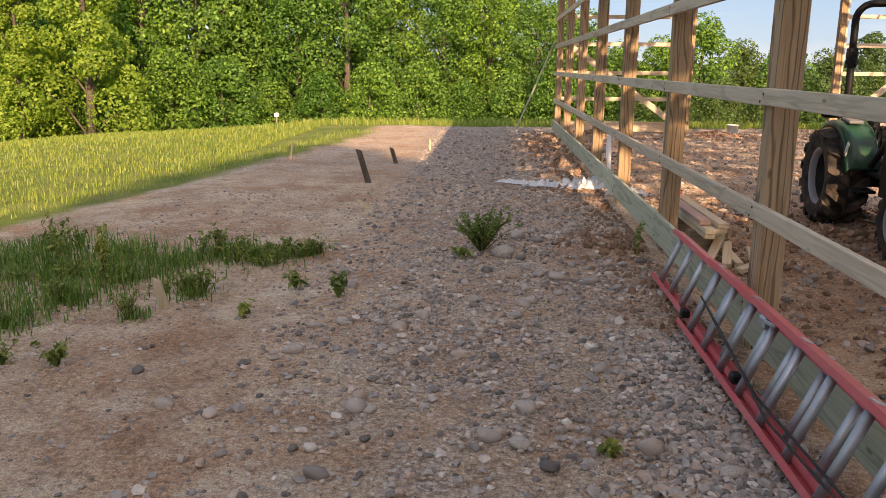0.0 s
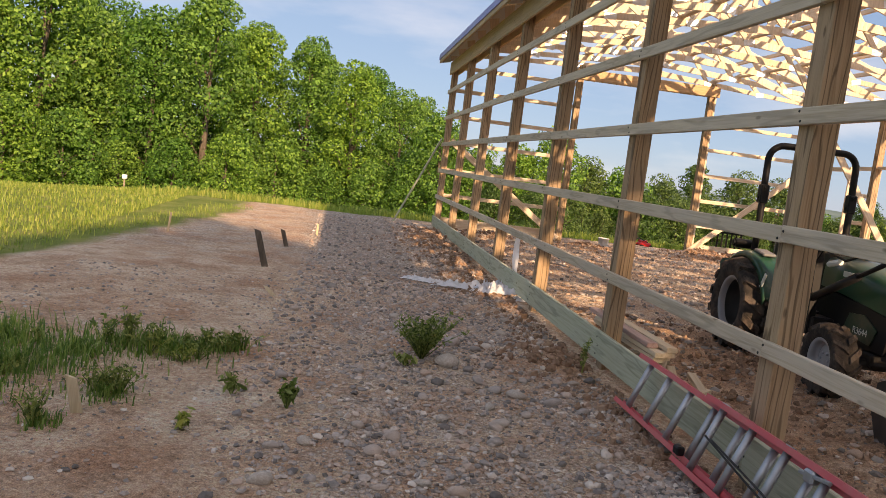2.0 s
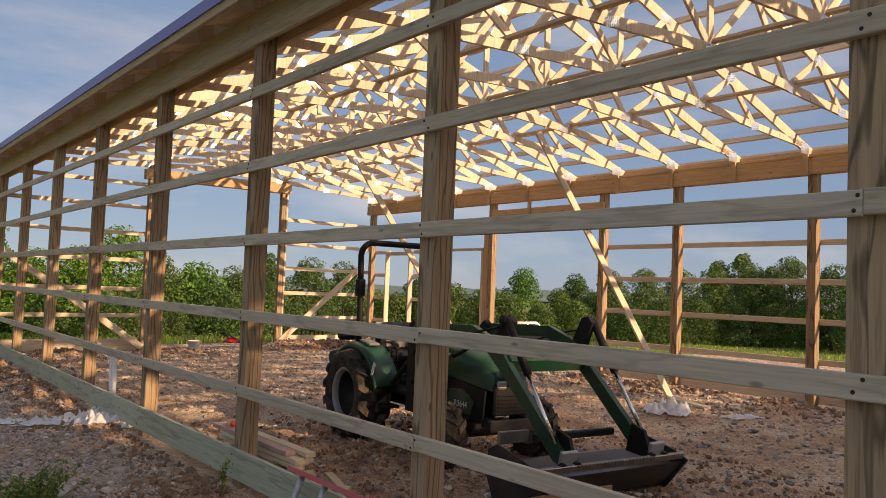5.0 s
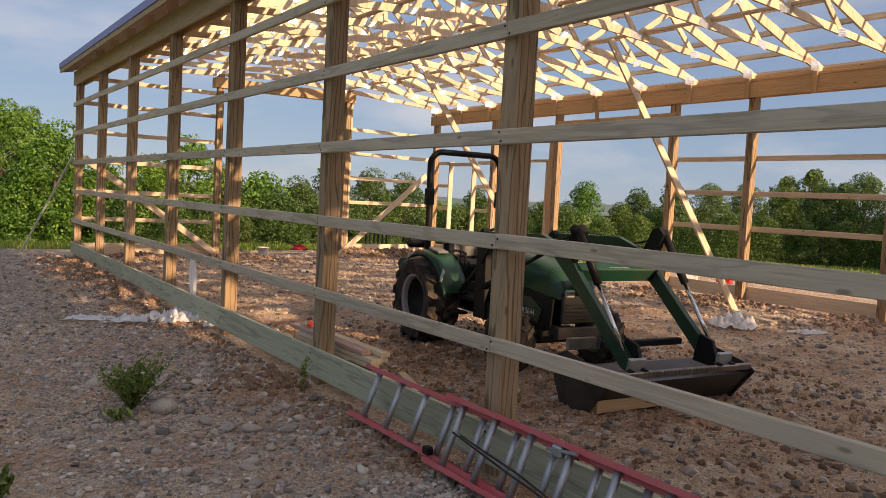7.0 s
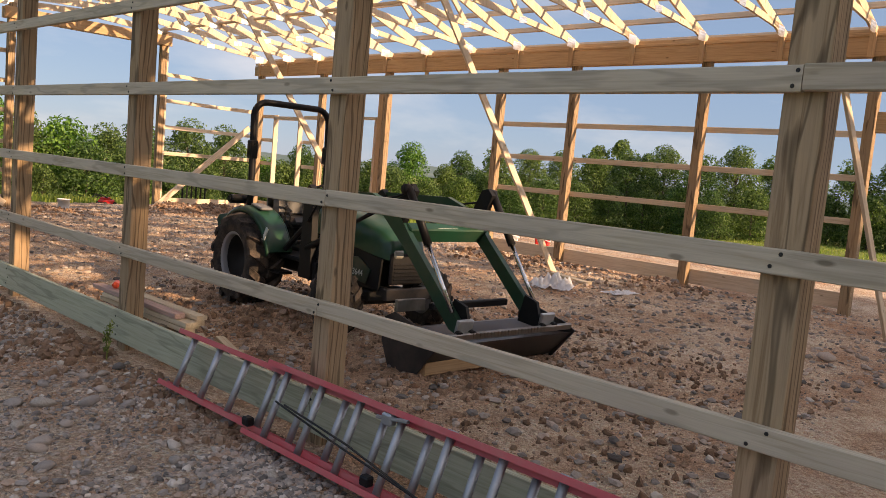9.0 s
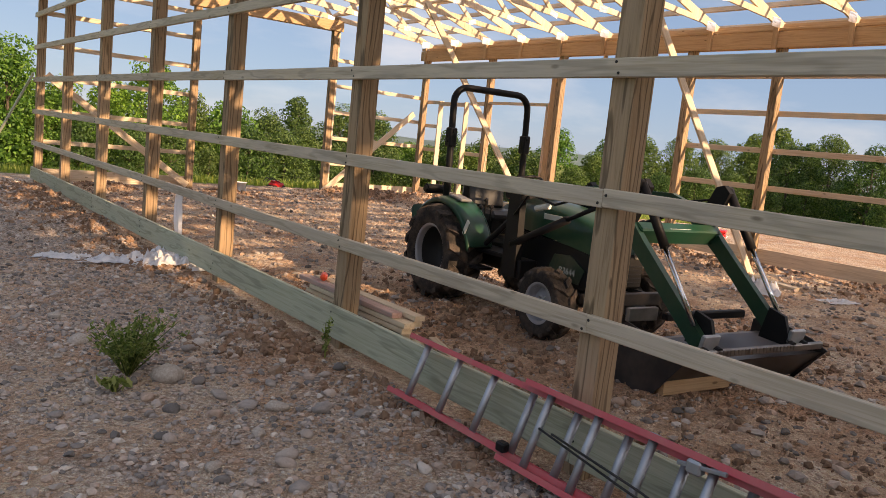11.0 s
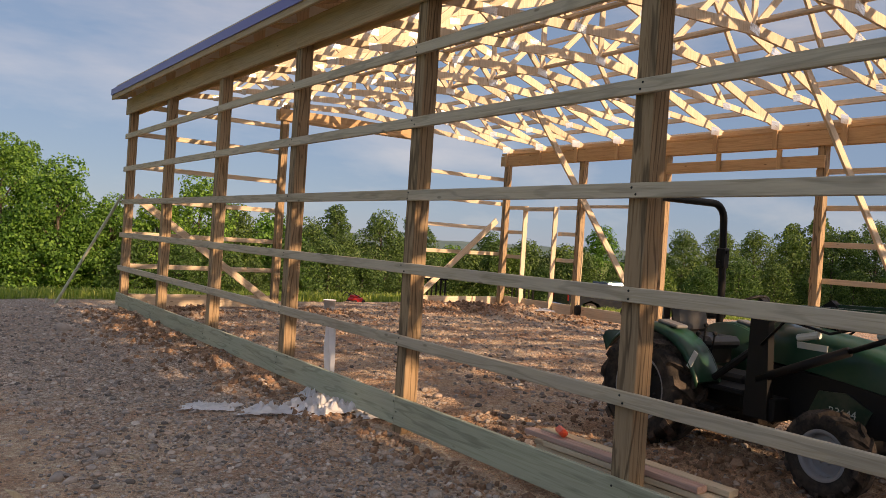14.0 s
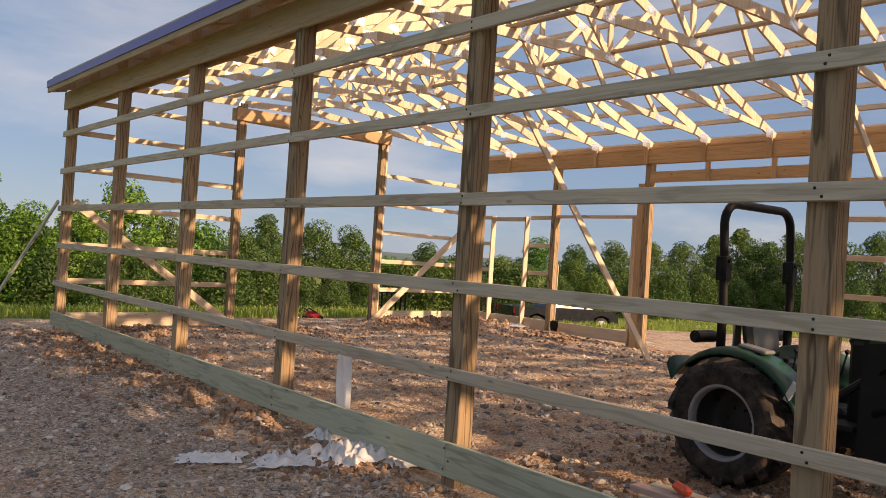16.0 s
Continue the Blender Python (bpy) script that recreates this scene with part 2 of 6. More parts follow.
M_PINK = wood_mat("pink_marked_lumber", (0.66, 0.46, 0.40), (0.54, 0.34, 0.29), 0.3, (0.5, 0.42, 0.38))


def tyre_mat(name, dust):
    m = Mat(name, 0.85, 0, 0.25)
    f = m.noise(m.coords(), 7, 6, 0.7)
    m.color(m.mix(m.ramp(f, [(0.4, (0, 0, 0)), (0.75, (dust,) * 3)]), (0.022, 0.020, 0.019), (0.19, 0.145, 0.115)))
    m.bump(m.noise(m.coords(), 60, 3), 0.25, 0.004)
    return m.m


M_TYRE = tyre_mat("tyre_rubber", 0.5)
M_TREAD = tyre_mat("dusty_tread_rubber", 0.95)


def glass_mat():
    m = Mat("dark_window_glass", 0.05, 0, 0.6)
    m.color((0.01, 0.012, 0.014))
    return m.m


M_GLASS = glass_mat()


def film_mat():
    m = Mat("plastic_film", 0.25, 0, 0.5)
    f = m.noise(m.coords(), 12, 4)
    m.color(m.ramp(f, [(0.3, (0.82, 0.82, 0.83)), (0.7, (0.93, 0.93, 0.95))]))
    tr = m.n("BsdfTranslucent")
    tr.inputs[0].default_value = (0.8, 0.8, 0.82, 1)
    ms = m.n("MixShader")
    ms.inputs[0].default_value = 0.35
    out = m.t.nodes["Material Output"]
    m.l(m.b.outputs[0], ms.inputs[1])
    m.l(tr.outputs[0], ms.inputs[2])
    m.l(ms.outputs[0], out.inputs[0])
    m.bump(f, 0.5, 0.01)
    return m.m


M_FILM = film_mat()


def leaf_mat(name, a, b, c, trans=0.42):
    m = Mat(name, 0.55, 0, 0.25)
    geo = m.n("NewGeometry")
    info = m.n("ObjectInfo")
    col = m.ramp(geo.outputs["Random Per Island"], [(0.0, a), (0.5, b), (1.0, c)])
    tone = m.ramp(info.outputs["Random"], [(0.0, (0.62, 0.78, 0.62)), (0.5, (1.0, 1.0, 0.9)), (1.0, (1.15, 1.10, 0.75))])
    col = m.mix(1.0, col, tone, "MULTIPLY")
    m.color(col)
    tr = m.n("BsdfTranslucent")
    m.l(m.mix(1.0, col, (1.3, 1.6, 0.7), "MULTIPLY"), tr.inputs[0])
    ms = m.n("MixShader")
    ms.inputs[0].default_value = trans
    m.l(m.b.outputs[0], ms.inputs[1])
    m.l(tr.outputs[0], ms.inputs[2])
    m.l(ms.outputs[0], m.t.nodes["Material Output"].inputs[0])
    return m.m


M_LEAF = leaf_mat("tree_leaves", (0.035, 0.085, 0.022), (0.10, 0.21, 0.045), (0.215, 0.36, 0.08), 0.34)
M_LEAF2 = leaf_mat("pale_tree_leaves", (0.09, 0.16, 0.025), (0.19, 0.29, 0.045), (0.29, 0.38, 0.07), 0.36)
M_GRASS = leaf_mat("grass_blades", (0.055, 0.12, 0.03), (0.11, 0.20, 0.05), (0.26, 0.30, 0.12), 0.3)
# duller greyer greens: distance haze put into the leaf colour
M_FARLEAF = leaf_mat("hazed_far_leaves", (0.03, 0.06, 0.024), (0.085, 0.14, 0.05), (0.16, 0.235, 0.075), 0.34)
M_FIELD = leaf_mat("meadow_grass", (0.12, 0.19, 0.048), (0.19, 0.26, 0.07), (0.34, 0.355, 0.14), 0.3)
M_WEED = leaf_mat("weed_leaves", (0.075, 0.11, 0.03), (0.17, 0.21, 0.06), (0.36, 0.36, 0.15), 0.3)


def bark_mat():
    m = Mat("bark", 0.9, 0, 0.15)
    f = m.noise(m.coords((1, 1, 0.25)), 14, 5, 0.6)
    m.color(m.ramp(f, [(0.3, (0.05, 0.04, 0.032)), (0.7, (0.17, 0.14, 0.11))]))
    m.bump(f, 0.6, 0.02)
    return m.m


M_BARK = bark_mat()


def ground_mat():
    m = Mat("earth_and_gravel", 0.95, 0, 0.12)
    v = m.coords((1, 1, 1))
    big, mid = m.noise(v, 0.55, 4, 0.6), m.noise(v, 2.6, 6, 0.65)
    fine, grit = m.noise(v, 30, 6, 0.75), m.noise(v, 130, 3, 0.7)
    soil = m.ramp(mid, [(0.30, (0.46, 0.30, 0.20)), (0.5, (0.68, 0.495, 0.35)), (0.70, (0.80, 0.635, 0.49))])
    red = m.ramp(m.noise(v, 0.9, 6, 0.7), [(0.44, (0, 0, 0)), (0.62, (0.85,) * 3)])
    soil = m.mix(red, soil, (0.44, 0.235, 0.135))
    damp = m.ramp(m.noise(v, 3.7, 5, 0.7), [(0.54, (0, 0, 0)), (0.68, (0.6,) * 3)])
    soil = m.mix(damp, soil, (0.25, 0.15, 0.09))
    ca = m.n("Attribute")
    ca.attribute_name = "clay"
    csum = m.n("Math")
    csum.operation = "ADD"
    m.l(ca.outputs["Fac"], csum.inputs[0])
    m.l(m.noise(v, 2.1, 6, 0.7), csum.inputs[1])
    clay = m.ramp(m.noise(v, 9, 6, 0.75), [(0.32, (0.16, 0.088, 0.052)), (0.5, (0.34, 0.195, 0.12)), (0.7, (0.50, 0.325, 0.22))])
    cfac = m.ramp(csum.outputs[0], [(0.72, (0, 0, 0)), (1.0, (0.9,) * 3)])
    vor, vo2 = m.n("TexVoronoi"), m.n("TexVoronoi")
    vor.inputs["Scale"].default_value, vo2.inputs["Scale"].default_value = 38, 95
    for node in (vor, vo2):
        m.l(v, node.inputs["Vector"])
    # small stones: each cell takes its own tone between dark slate, brown and pale grey
    def tones(node):
        sep = m.n("SeparateColor")
        m.l(node.outputs["Color"], sep.inputs[0])
        return m.ramp(sep.outputs[0], [(0.0, (0.17, 0.145, 0.13)), (0.3, (0.41, 0.345, 0.30)), (0.6, (0.58, 0.49, 0.42)), (0.85, (0.68, 0.60, 0.53)), (1.0, (0.82, 0.76, 0.69))])
    peb = m.mix(0.5, tones(vor), tones(vo2))
    # shade in the gaps between stones is multiplied into the colour
    crev_shade = m.ramp(vor.outputs["Distance"], [(0.36, (1, 1, 1)), (0.78, (0.36, 0.31, 0.27))])
    peb = m.mix(1.0, peb, crev_shade, "MULTIPLY")
    att = m.n("Attribute")
    att.attribute_name = "gravel"
    gadd = m.n("Math")
    gadd.operation = "ADD"
    m.l(att.outputs["Fac"], gadd.inputs[0])
    m.l(mid, gadd.inputs[1])
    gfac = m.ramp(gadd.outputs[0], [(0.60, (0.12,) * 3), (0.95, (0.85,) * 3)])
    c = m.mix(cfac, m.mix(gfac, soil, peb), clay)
    c = m.mix(0.75, c, m.ramp(fine, [(0.28, (0.16, 0.15, 0.14)), (0.5, (0.5, 0.5, 0.5)), (0.74, (0.86, 0.85, 0.83))]), "OVERLAY")
    c = m.mix(0.55, c, m.ramp(grit, [(0.32, (0.16, 0.16, 0.16)), (0.66, (0.94, 0.94, 0.94))]), "OVERLAY")
    ga = m.n("Attribute")
    ga.attribute_name = "grass"
    gsum = m.n("Math")
    gsum.operation = "ADD"
    m.l(ga.outputs["Fac"], gsum.inputs[0])
    m.l(big, gsum.inputs[1])
    gm = m.ramp(gsum.outputs[0], [(0.75, (0, 0, 0)), (1.15, (1, 1, 1))])
    green = m.ramp(m.noise(v, 1.1, 6, 0.7), [(0.3, (0.11, 0.165, 0.04)), (0.5, (0.18, 0.23, 0.055)), (0.72, (0.30, 0.29, 0.11))])
    c = m.mix(gm, c, green)
    m.color(c)
    hgt = m.n("Math")
    hgt.operation = "MULTIPLY_ADD"
    m.l(vor.outputs["Distance"], hgt.inputs[0])
    hgt.inputs[1].default_value = -0.9
    m.l(fine, hgt.inputs[2])
    m.bump(hgt.outputs[0], 1.0, 0.034)
    return m.m


M_GROUND = ground_mat()


def stone_mat():
    m = Mat("field_stone", 0.85, 0, 0.25)
    geo, info = m.n("NewGeometry"), m.n("ObjectInfo")
    add = m.n("Math")
    add.operation = "ADD"
    m.l(geo.outputs["Random Per Island"], add.inputs[0])
    m.l(info.outputs["Random"], add.inputs[1])
    fr = m.n("Math")
    fr.operation = "FRACT"
    m.l(add.outputs[0], fr.inputs[0])
    col = m.ramp(fr.outputs[0], [(0.0, (0.13, 0.118, 0.11)), (0.3, (0.29, 0.258, 0.238)), (0.6, (0.41, 0.355, 0.315)), (0.82, (0.42, 0.30, 0.23)), (1.0, (0.60, 0.55, 0.50))])
    f = m.noise(m.coords(), 38, 5, 0.65)
    m.color(m.mix(0.45, col, m.ramp(f, [(0.3, (0.25, 0.24, 0.23)), (0.7, (0.75, 0.73, 0.7))]), "OVERLAY"))
    m.bump(f, 0.5, 0.006)
    return m.m


M_STONE = stone_mat()


# ---- mesh helpers ----
def mesh_of(name, bm, mat, smooth_shade=False):
    me = bpy.data.meshes.new(name)
    bm.normal_update()
    bm.to_mesh(me)
    bm.free()
    for mm in (mat if isinstance(mat, (list, tuple)) else [mat]):
        me.materials.append(mm)
    if smooth_shade:
        me.polygons.foreach_set("use_smooth", [True] * len(me.polygons))
    return me


def part(name, bm, mat, parent, label="", smooth_shade=False, m=None):
    """One mesh object under a thing or a part."""
    ob = new(name, bm if isinstance(bm, bpy.types.Mesh) else mesh_of(name, bm, mat, smooth_shade))
    ob.parent = parent
    if m is not None:
        ob.matrix_basis = m
    if label:
        ob["label"] = label
    return ob


def box(bm, c, s, rot=None, bevel=0.0):
    m = Matrix.Translation(c) @ (rot or Matrix()) @ Matrix.Diagonal((*s, 1))
    r = bmesh.ops.create_cube(bm, size=1.0, matrix=m)
    if bevel:
        edges = list({e for v in r["verts"] for e in v.link_edges})
        bmesh.ops.bevel(bm, geom=edges, offset=bevel, segments=1, affect="EDGES", profile=0.5)
    return bm


def cyl(bm, a, b, r, r2=None, seg=14, cap=True):
    a, b = Vector(a), Vector(b)
    d = b - a
    m = Matrix.Translation((a + b) / 2) @ d.to_track_quat("Z", "Y").to_matrix().to_4x4()
    bmesh.ops.create_cone(bm, cap_ends=cap, segments=seg, radius1=r, radius2=r if r2 is None else r2, depth=d.length, matrix=m)
    return bm


def tube(bm, pts, r, seg=10, closed=False):
    """A round tube swept along points."""
    pts = [Vector(p) for p in pts]
    rings = []
    for i, p in enumerate(pts):
        t = (pts[min(i + 1, len(pts) - 1)] - pts[max(i - 1, 0)]).normalized()
        q = t.to_track_quat("Z", "Y")
        rr = r[i] if isinstance(r, (list, tuple)) else r
        rings.append([bm.verts.new(p + q @ Vector((rr * math.cos(2 * math.pi * k / seg), rr * math.sin(2 * math.pi * k / seg), 0))) for k in range(seg)])
    for a, b in zip(rings, rings[1:]):
        best = min(range(seg), key=lambda s: sum((a[k].co - b[(k + s) % seg].co).length for k in range(0, seg, 3)))
        for k in range(seg):
            bm.faces.new((a[k], a[(k + 1) % seg], b[(k + 1 + best) % seg], b[(k + best) % seg]))
    bm.faces.new(rings[0][::-1])
    bm.faces.new(rings[-1])
    return bm


def prism(bm, outline, thick, m=None):
    """An outline in the xz plane given a thickness along y (centred)."""
    m = m or Matrix()
    lo = [bm.verts.new(m @ Vector((x, -thick / 2, z))) for x, z in outline]
    hi = [bm.verts.new(m @ Vector((x, thick / 2, z))) for x, z in outline]
    bm.faces.new(lo)
    bm.faces.new(hi[::-1])
    n = len(outline)
    for i in range(n):
        bm.faces.new((lo[i], hi[i], hi[(i + 1) % n], lo[(i + 1) % n]))
    bmesh.ops.recalc_face_normals(bm, faces=list(bm.faces))
    return bm


def thing(name, label, category, at=(0, 0, 0), rz=0.0, group="", kind=""):
    ob = new(name)
    ob.empty_display_size = 0.1
    ob.matrix_basis = pose(*at, 0, 0, rz)
    return tagged(ob, label, category, group, kind)


_boards = {}


def board_mesh(w, h, length, mat):
    """A sawn board: w along its x, h along its y, its length along z, arrises eased."""
    key = (round(w, 4), round(h, 4), round(length, 3), mat.name)
    if key not in _boards:
        bm = bmesh.new()
        e = min(0.004, w * 0.12)
        for z in (-length / 2, length / 2):
            for x, y in ((-w / 2 + e, -h / 2), (w / 2 - e, -h / 2), (w / 2, -h / 2 + e), (w / 2, h / 2 - e), (w / 2 - e, h / 2), (-w / 2 + e, h / 2), (-w / 2, h / 2 - e), (-w / 2, -h / 2 + e)):
                bm.verts.new((x, y, z))
        bm.verts.ensure_lookup_table()
        v = bm.verts
        for i in range(8):
            j = (i + 1) % 8
            bm.faces.new((v[i], v[j], v[8 + j], v[8 + i]))
        bm.faces.new([v[i] for i in range(7, -1, -1)])
        bm.faces.new([v[i] for i in range(8, 16)])
        _boards[key] = mesh_of("board", bm, mat)
    return _boards[key]


def board(name, a, b, w, h, mat, parent=None, up=(0, 0, 1), label=""):
    """A board from a to b; h is its size along up, w across."""
    a, b = Vector(a), Vector(b)
    z = (b - a).normalized()
    y = Vector(up) - z * z.dot(Vector(up))
    y.normalize()
    x = y.cross(z)
    m = Matrix((x, y, z)).transposed().to_4x4()
    m.translation = (a + b) / 2
    return part(name, board_mesh(w, h, (b - a).length, mat), mat, parent, label, m=m)


# ---- ground ----
def build_ground():
    def axis(lo, hi, step, far_lo, far_hi):
        mid = list(np.arange(lo, hi + 1e-6, step))
        out, s, v = [], step, hi
        while v < far_hi:
            s *= 1.13
            v += s
            out.append(v)
        pre, s, v = [], step, lo
        while v > far_lo:
            s *= 1.13
            v -= s
            pre.append(v)
        return pre[::-1] + mid + out
    xs = axis(-4.5, 11.5, 0.075, -2500, 2500)
    ys = axis(0.5, 20.0, 0.075, -2500, 2500)
    nx, ny = len(xs), len(ys)
    verts, gravel, grass, clay = [], [], [], []
    for y in ys:
        for x in xs:
            verts.append((x, y, ground_z(x, y)))
            g = 0.24 * (1 - smooth(0.7, 1.5, abs(x - 0.1 + 0.04 * (y - 8)))) + (0.16 if x > 1.6 and y > 9 else 0.0) + 0.26 * smooth(9, 13, y) * (1 - smooth(1.0, 1.5, x))
            gravel.append(g)
            cl = 0.22 * smooth(0.75, 1.25, x) * (1 - smooth(1.9, 2.6, x)) * smooth(3.5, 5.5, y) * (1 - smooth(18.5, 20, y))
            cl += 0.34 * smooth(1.6, 2.4, x) * (1 - smooth(4.6, 6.2, x)) * smooth(2.5, 4, y) * (1 - smooth(8.5, 10.5, y))
            cl += 0.24 * smooth(7.0, 9.2, x) * (1 - smooth(10.8, 11.6, x)) * (0.4 + 0.6 * smooth(14, 16.5, y)) + 0.3 * smooth(16.3, 17.6, y) * (1 - smooth(19.2, 20, y)) * smooth(2, 4, x) * (1 - smooth(10.8, 11.6, x))
            clay.append(min(0.6, cl) if y > 1 else 0.0)
            west = 1 - smooth(-5.6 + 0.2 * (y - 8), -3.9 + 0.2 * (y - 8), x) if y < 16 else 1 - smooth(-3.9, -2.3, x)
            grass.append(max(0.95 * west, 0.95 * smooth(20.2, 21.6, y), 0.8 * smooth(30, 60, x), 0.95 * smooth(-8, -12, y) if y < -8 else 0.0))
    faces = [(j * nx + i, j * nx + i + 1, (j + 1) * nx + i + 1, (j + 1) * nx + i) for j in range(ny - 1) for i in range(nx - 1)]
    me = bpy.data.meshes.new("ground")
    me.from_pydata(verts, [], faces)
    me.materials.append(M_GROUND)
    for nm, vals in (("gravel", gravel), ("grass", grass), ("clay", clay)):
        at = me.attributes.new(nm, "FLOAT", "POINT")
        at.data.foreach_set("value", vals)
    me.polygons.foreach_set("use_smooth", [True] * len(me.polygons))
    return tagged(new("ground", me), "reddish bare earth and grey gravel pad with grass beyond it", "ground", kind="structure")


build_ground()


# ---- the pole barn ----
barn = thing("pole_barn", "half-built timber pole barn, open frame of posts, girts and roof trusses", "barn", (NX, YN, 0))
B = Matrix.Translation((-NX, -YN, 0))


def bb(name, a, b, w, h, mat, parent=None, up=(0, 0, 1), label=""):
    """A board of the barn, in world places."""
    o = Vector((NX, YN, 0))
    return board(name, Vector(a) - o, Vector(b) - o, w, h, mat, parent or barn, up, label)


for y in near_posts:
    bb("post", (NX, y, -0.3), (NX, y, PLATE_HI if y not in (YN, YS) else 3.86), POST, POST, M_POST, up=(0, 1, 0))
for i, y in enumerate(far_posts):
    bb("post", (FXW, y, -0.3), (FXW, y, PLATE_HI), POST, POST, M_POST, up=(0, 1, 0))
bb("post", (FXW, 14.045, -0.3), (FXW, 14.045, 3.26), POST, POST, M_HEAD, up=(0, 1, 0))
GA, GB = 4.56, 7.88
for x in (GA, GB):
    bb("post", (x, YN, -0.3), (x, YN, 4.25), POST, POST, M_POST, up=(0, 1, 0))
bb("trimmer", (GB + 0.09, YN, 0.0), (GB + 0.09, YN, 3.95), 0.038, 0.14, M_TRUSS, up=(0, 1, 0))

# girts of the near wall: each run is two boards, butted on a post
ox = NX - POST / 2 - 0.019
for n, z in enumerate(GIRTS):
    cuts = [YN + 0.11, near_posts[(3, 2, 4, 3, 5)[n]], near_posts[(6, 6, 7, 6, 8)[n]], YS - 0.07]
    for k in range(3):
        bb("girt", (ox, cuts[k] - (0.0015 if k else 0), z + 0.004 * (k - 1)), (ox, cuts[k + 1] + 0.0015, z - 0.004 * (k - 1)), 0.038, 0.089, M_GIRT)
for k, (a, b) in enumerate(((YN + 0.12, near_posts[2]), (near_posts[2], near_posts[4]), (near_posts[4], near_posts[6]), (near_posts[6], YS - 0.07))):
    bb("skirt_board", (ox, a - 0.002, 0.185), (ox, b + 0.002, 0.185), 0.038, 0.235, M_SKIRT, label="greenish pressure-treated skirt board")
# nail heads, two to a crossing of girt and post, three in the skirt
nb = bmesh.new()
cyl(nb, (0.0, 0, 0), (-0.004, 0, 0), 0.008, 0.006, seg=8)
NAIL = mesh_of("nail", nb, M_CHASSIS)
nrng = random.Random(3)
for y in near_posts:
    for z, offs in [(z, (-0.022, 0.022)) for z in GIRTS] + [(0.185, (-0.07, 0.0, 0.07))]:
        for dz in offs:
            part("nail", NAIL, M_CHASSIS, barn, m=Matrix.Translation((ox - 0.0192 - NX, y - YN + nrng.uniform(-0.035, 0.035), z + dz + nrng.uniform(-0.006, 0.006))))
# wall beams outside and inside the posts
for k, (a, b) in enumerate(((YN + 0.16, near_posts[3]), (near_posts[3], near_posts[6]), (near_posts[6], YS - 0.16))):
    bb("wall_beam", (ox, a - 0.002, 3.757), (ox, b + 0.002, 3.757), 0.038, 0.286, M_BEAM)
    bb("wall_beam", (NX + POST / 2 + 0.019, a - 0.002, 3.765), (NX + POST / 2 + 0.019, b + 0.002, 3.765), 0.038, 0.264, M_HEAD)
for k, (a, b) in enumerate(((YN + 0.16, far_posts[2]), (far_posts[2], far_posts[5]), (far_posts[5], YS - 0.16))):
    bb("wall_beam", (FXW - POST / 2 - 0.019, a - 0.002, 3.760), (FXW - POST / 2 - 0.019, b + 0.002, 3.760), 0.038, 0.25, M_HEAD)
    bb("wall_beam", (FXW + POST / 2 + 0.019, a - 0.002, 3.765), (FXW + POST / 2 + 0.019, b + 0.002, 3.765), 0.038, 0.25, M_HEAD)
for x in (FXW - POST / 2 - 0.019, NX + POST / 2 + 0.019):
    bb("top_plate", (x, YN + 0.14, 3.925), (x, YS - 0.14, 3.925), 0.044, 0.044, M_HEAD)
bb("door_header", (FXW - POST / 2 - 0.019, 13.83, 3.37), (FXW - POST / 2 - 0.019, 10.60, 3.37), 0.038, 0.21, M_HEAD)
bb("eave_board", (FXW + POST / 2 + 0.06, YN + 0.1, 3.99), (FXW + POST / 2 + 0.06, YS - 0.1, 3.99), 0.038, 0.12, M_HEAD)
bb("door_header", (FXW - POST / 2 - 0.019, 4.0, 2.75), (FXW - POST / 2 - 0.019, YS, 2.75), 0.038, 0.286, M_HEAD)
for k in range(16):
    y = YN - 0.02 - 1.22 * k - 0.04
    bb("block", (FXW - POST / 2 - 0.059, y, 3.62), (FXW - POST / 2 - 0.059, y, 3.945), 0.038, 0.089, M_HEAD, up=(0, 1, 0))
for y in (12.62, 11.40):
    bb("block", (FXW - POST / 2 - 0.059, y, 3.26), (FXW - POST / 2 - 0.059, y, 3.60), 0.038, 0.089, M_HEAD, up=(0, 1, 0))
# far wall girts and skirt
fo = FXW + POST / 2 + 0.019
for z in GIRTS[:4]:
    for a, b in ((YN + 0.1, 18.12), (17.0, 16.21), (10.83, 6.58), (6.58, 4.14)):
        bb("girt", (fo, a, z), (fo, b + 0.003, z), 0.038, 0.089, M_TRUSS)
for a, b in ((YN + 0.1, 13.9), (10.83, 6.58), (6.58, 4.07)):
    bb("skirt_board", (fo, a, 0.26), (fo, b + 0.003, 0.26), 0.038, 0.235, M_TRUSS, label="pale treated skirt board")
bb("girt", (fo, 10.83, GIRTS[4]), (fo, 4.07, GIRTS[4]), 0.038, 0.089, M_TRUSS)
# framed openings in the far wall
for y in (18.12, 17.06, 16.18, 14.21):
    bb("stud", (FXW + 0.02, y, 0.1), (FXW + 0.02, y, 2.62), 0.038, 0.13, M_TRUSS, up=(1, 0, 0))
bb("lintel", (FXW + 0.02, 18.14, 2.56), (FXW + 0.02, 17.04, 2.56), 0.13, 0.089, M_TRUSS)
bb("lintel", (FXW + 0.02, 16.20, 2.62), (FXW + 0.02, 14.17, 2.62), 0.13, 0.060, M_TRUSS)
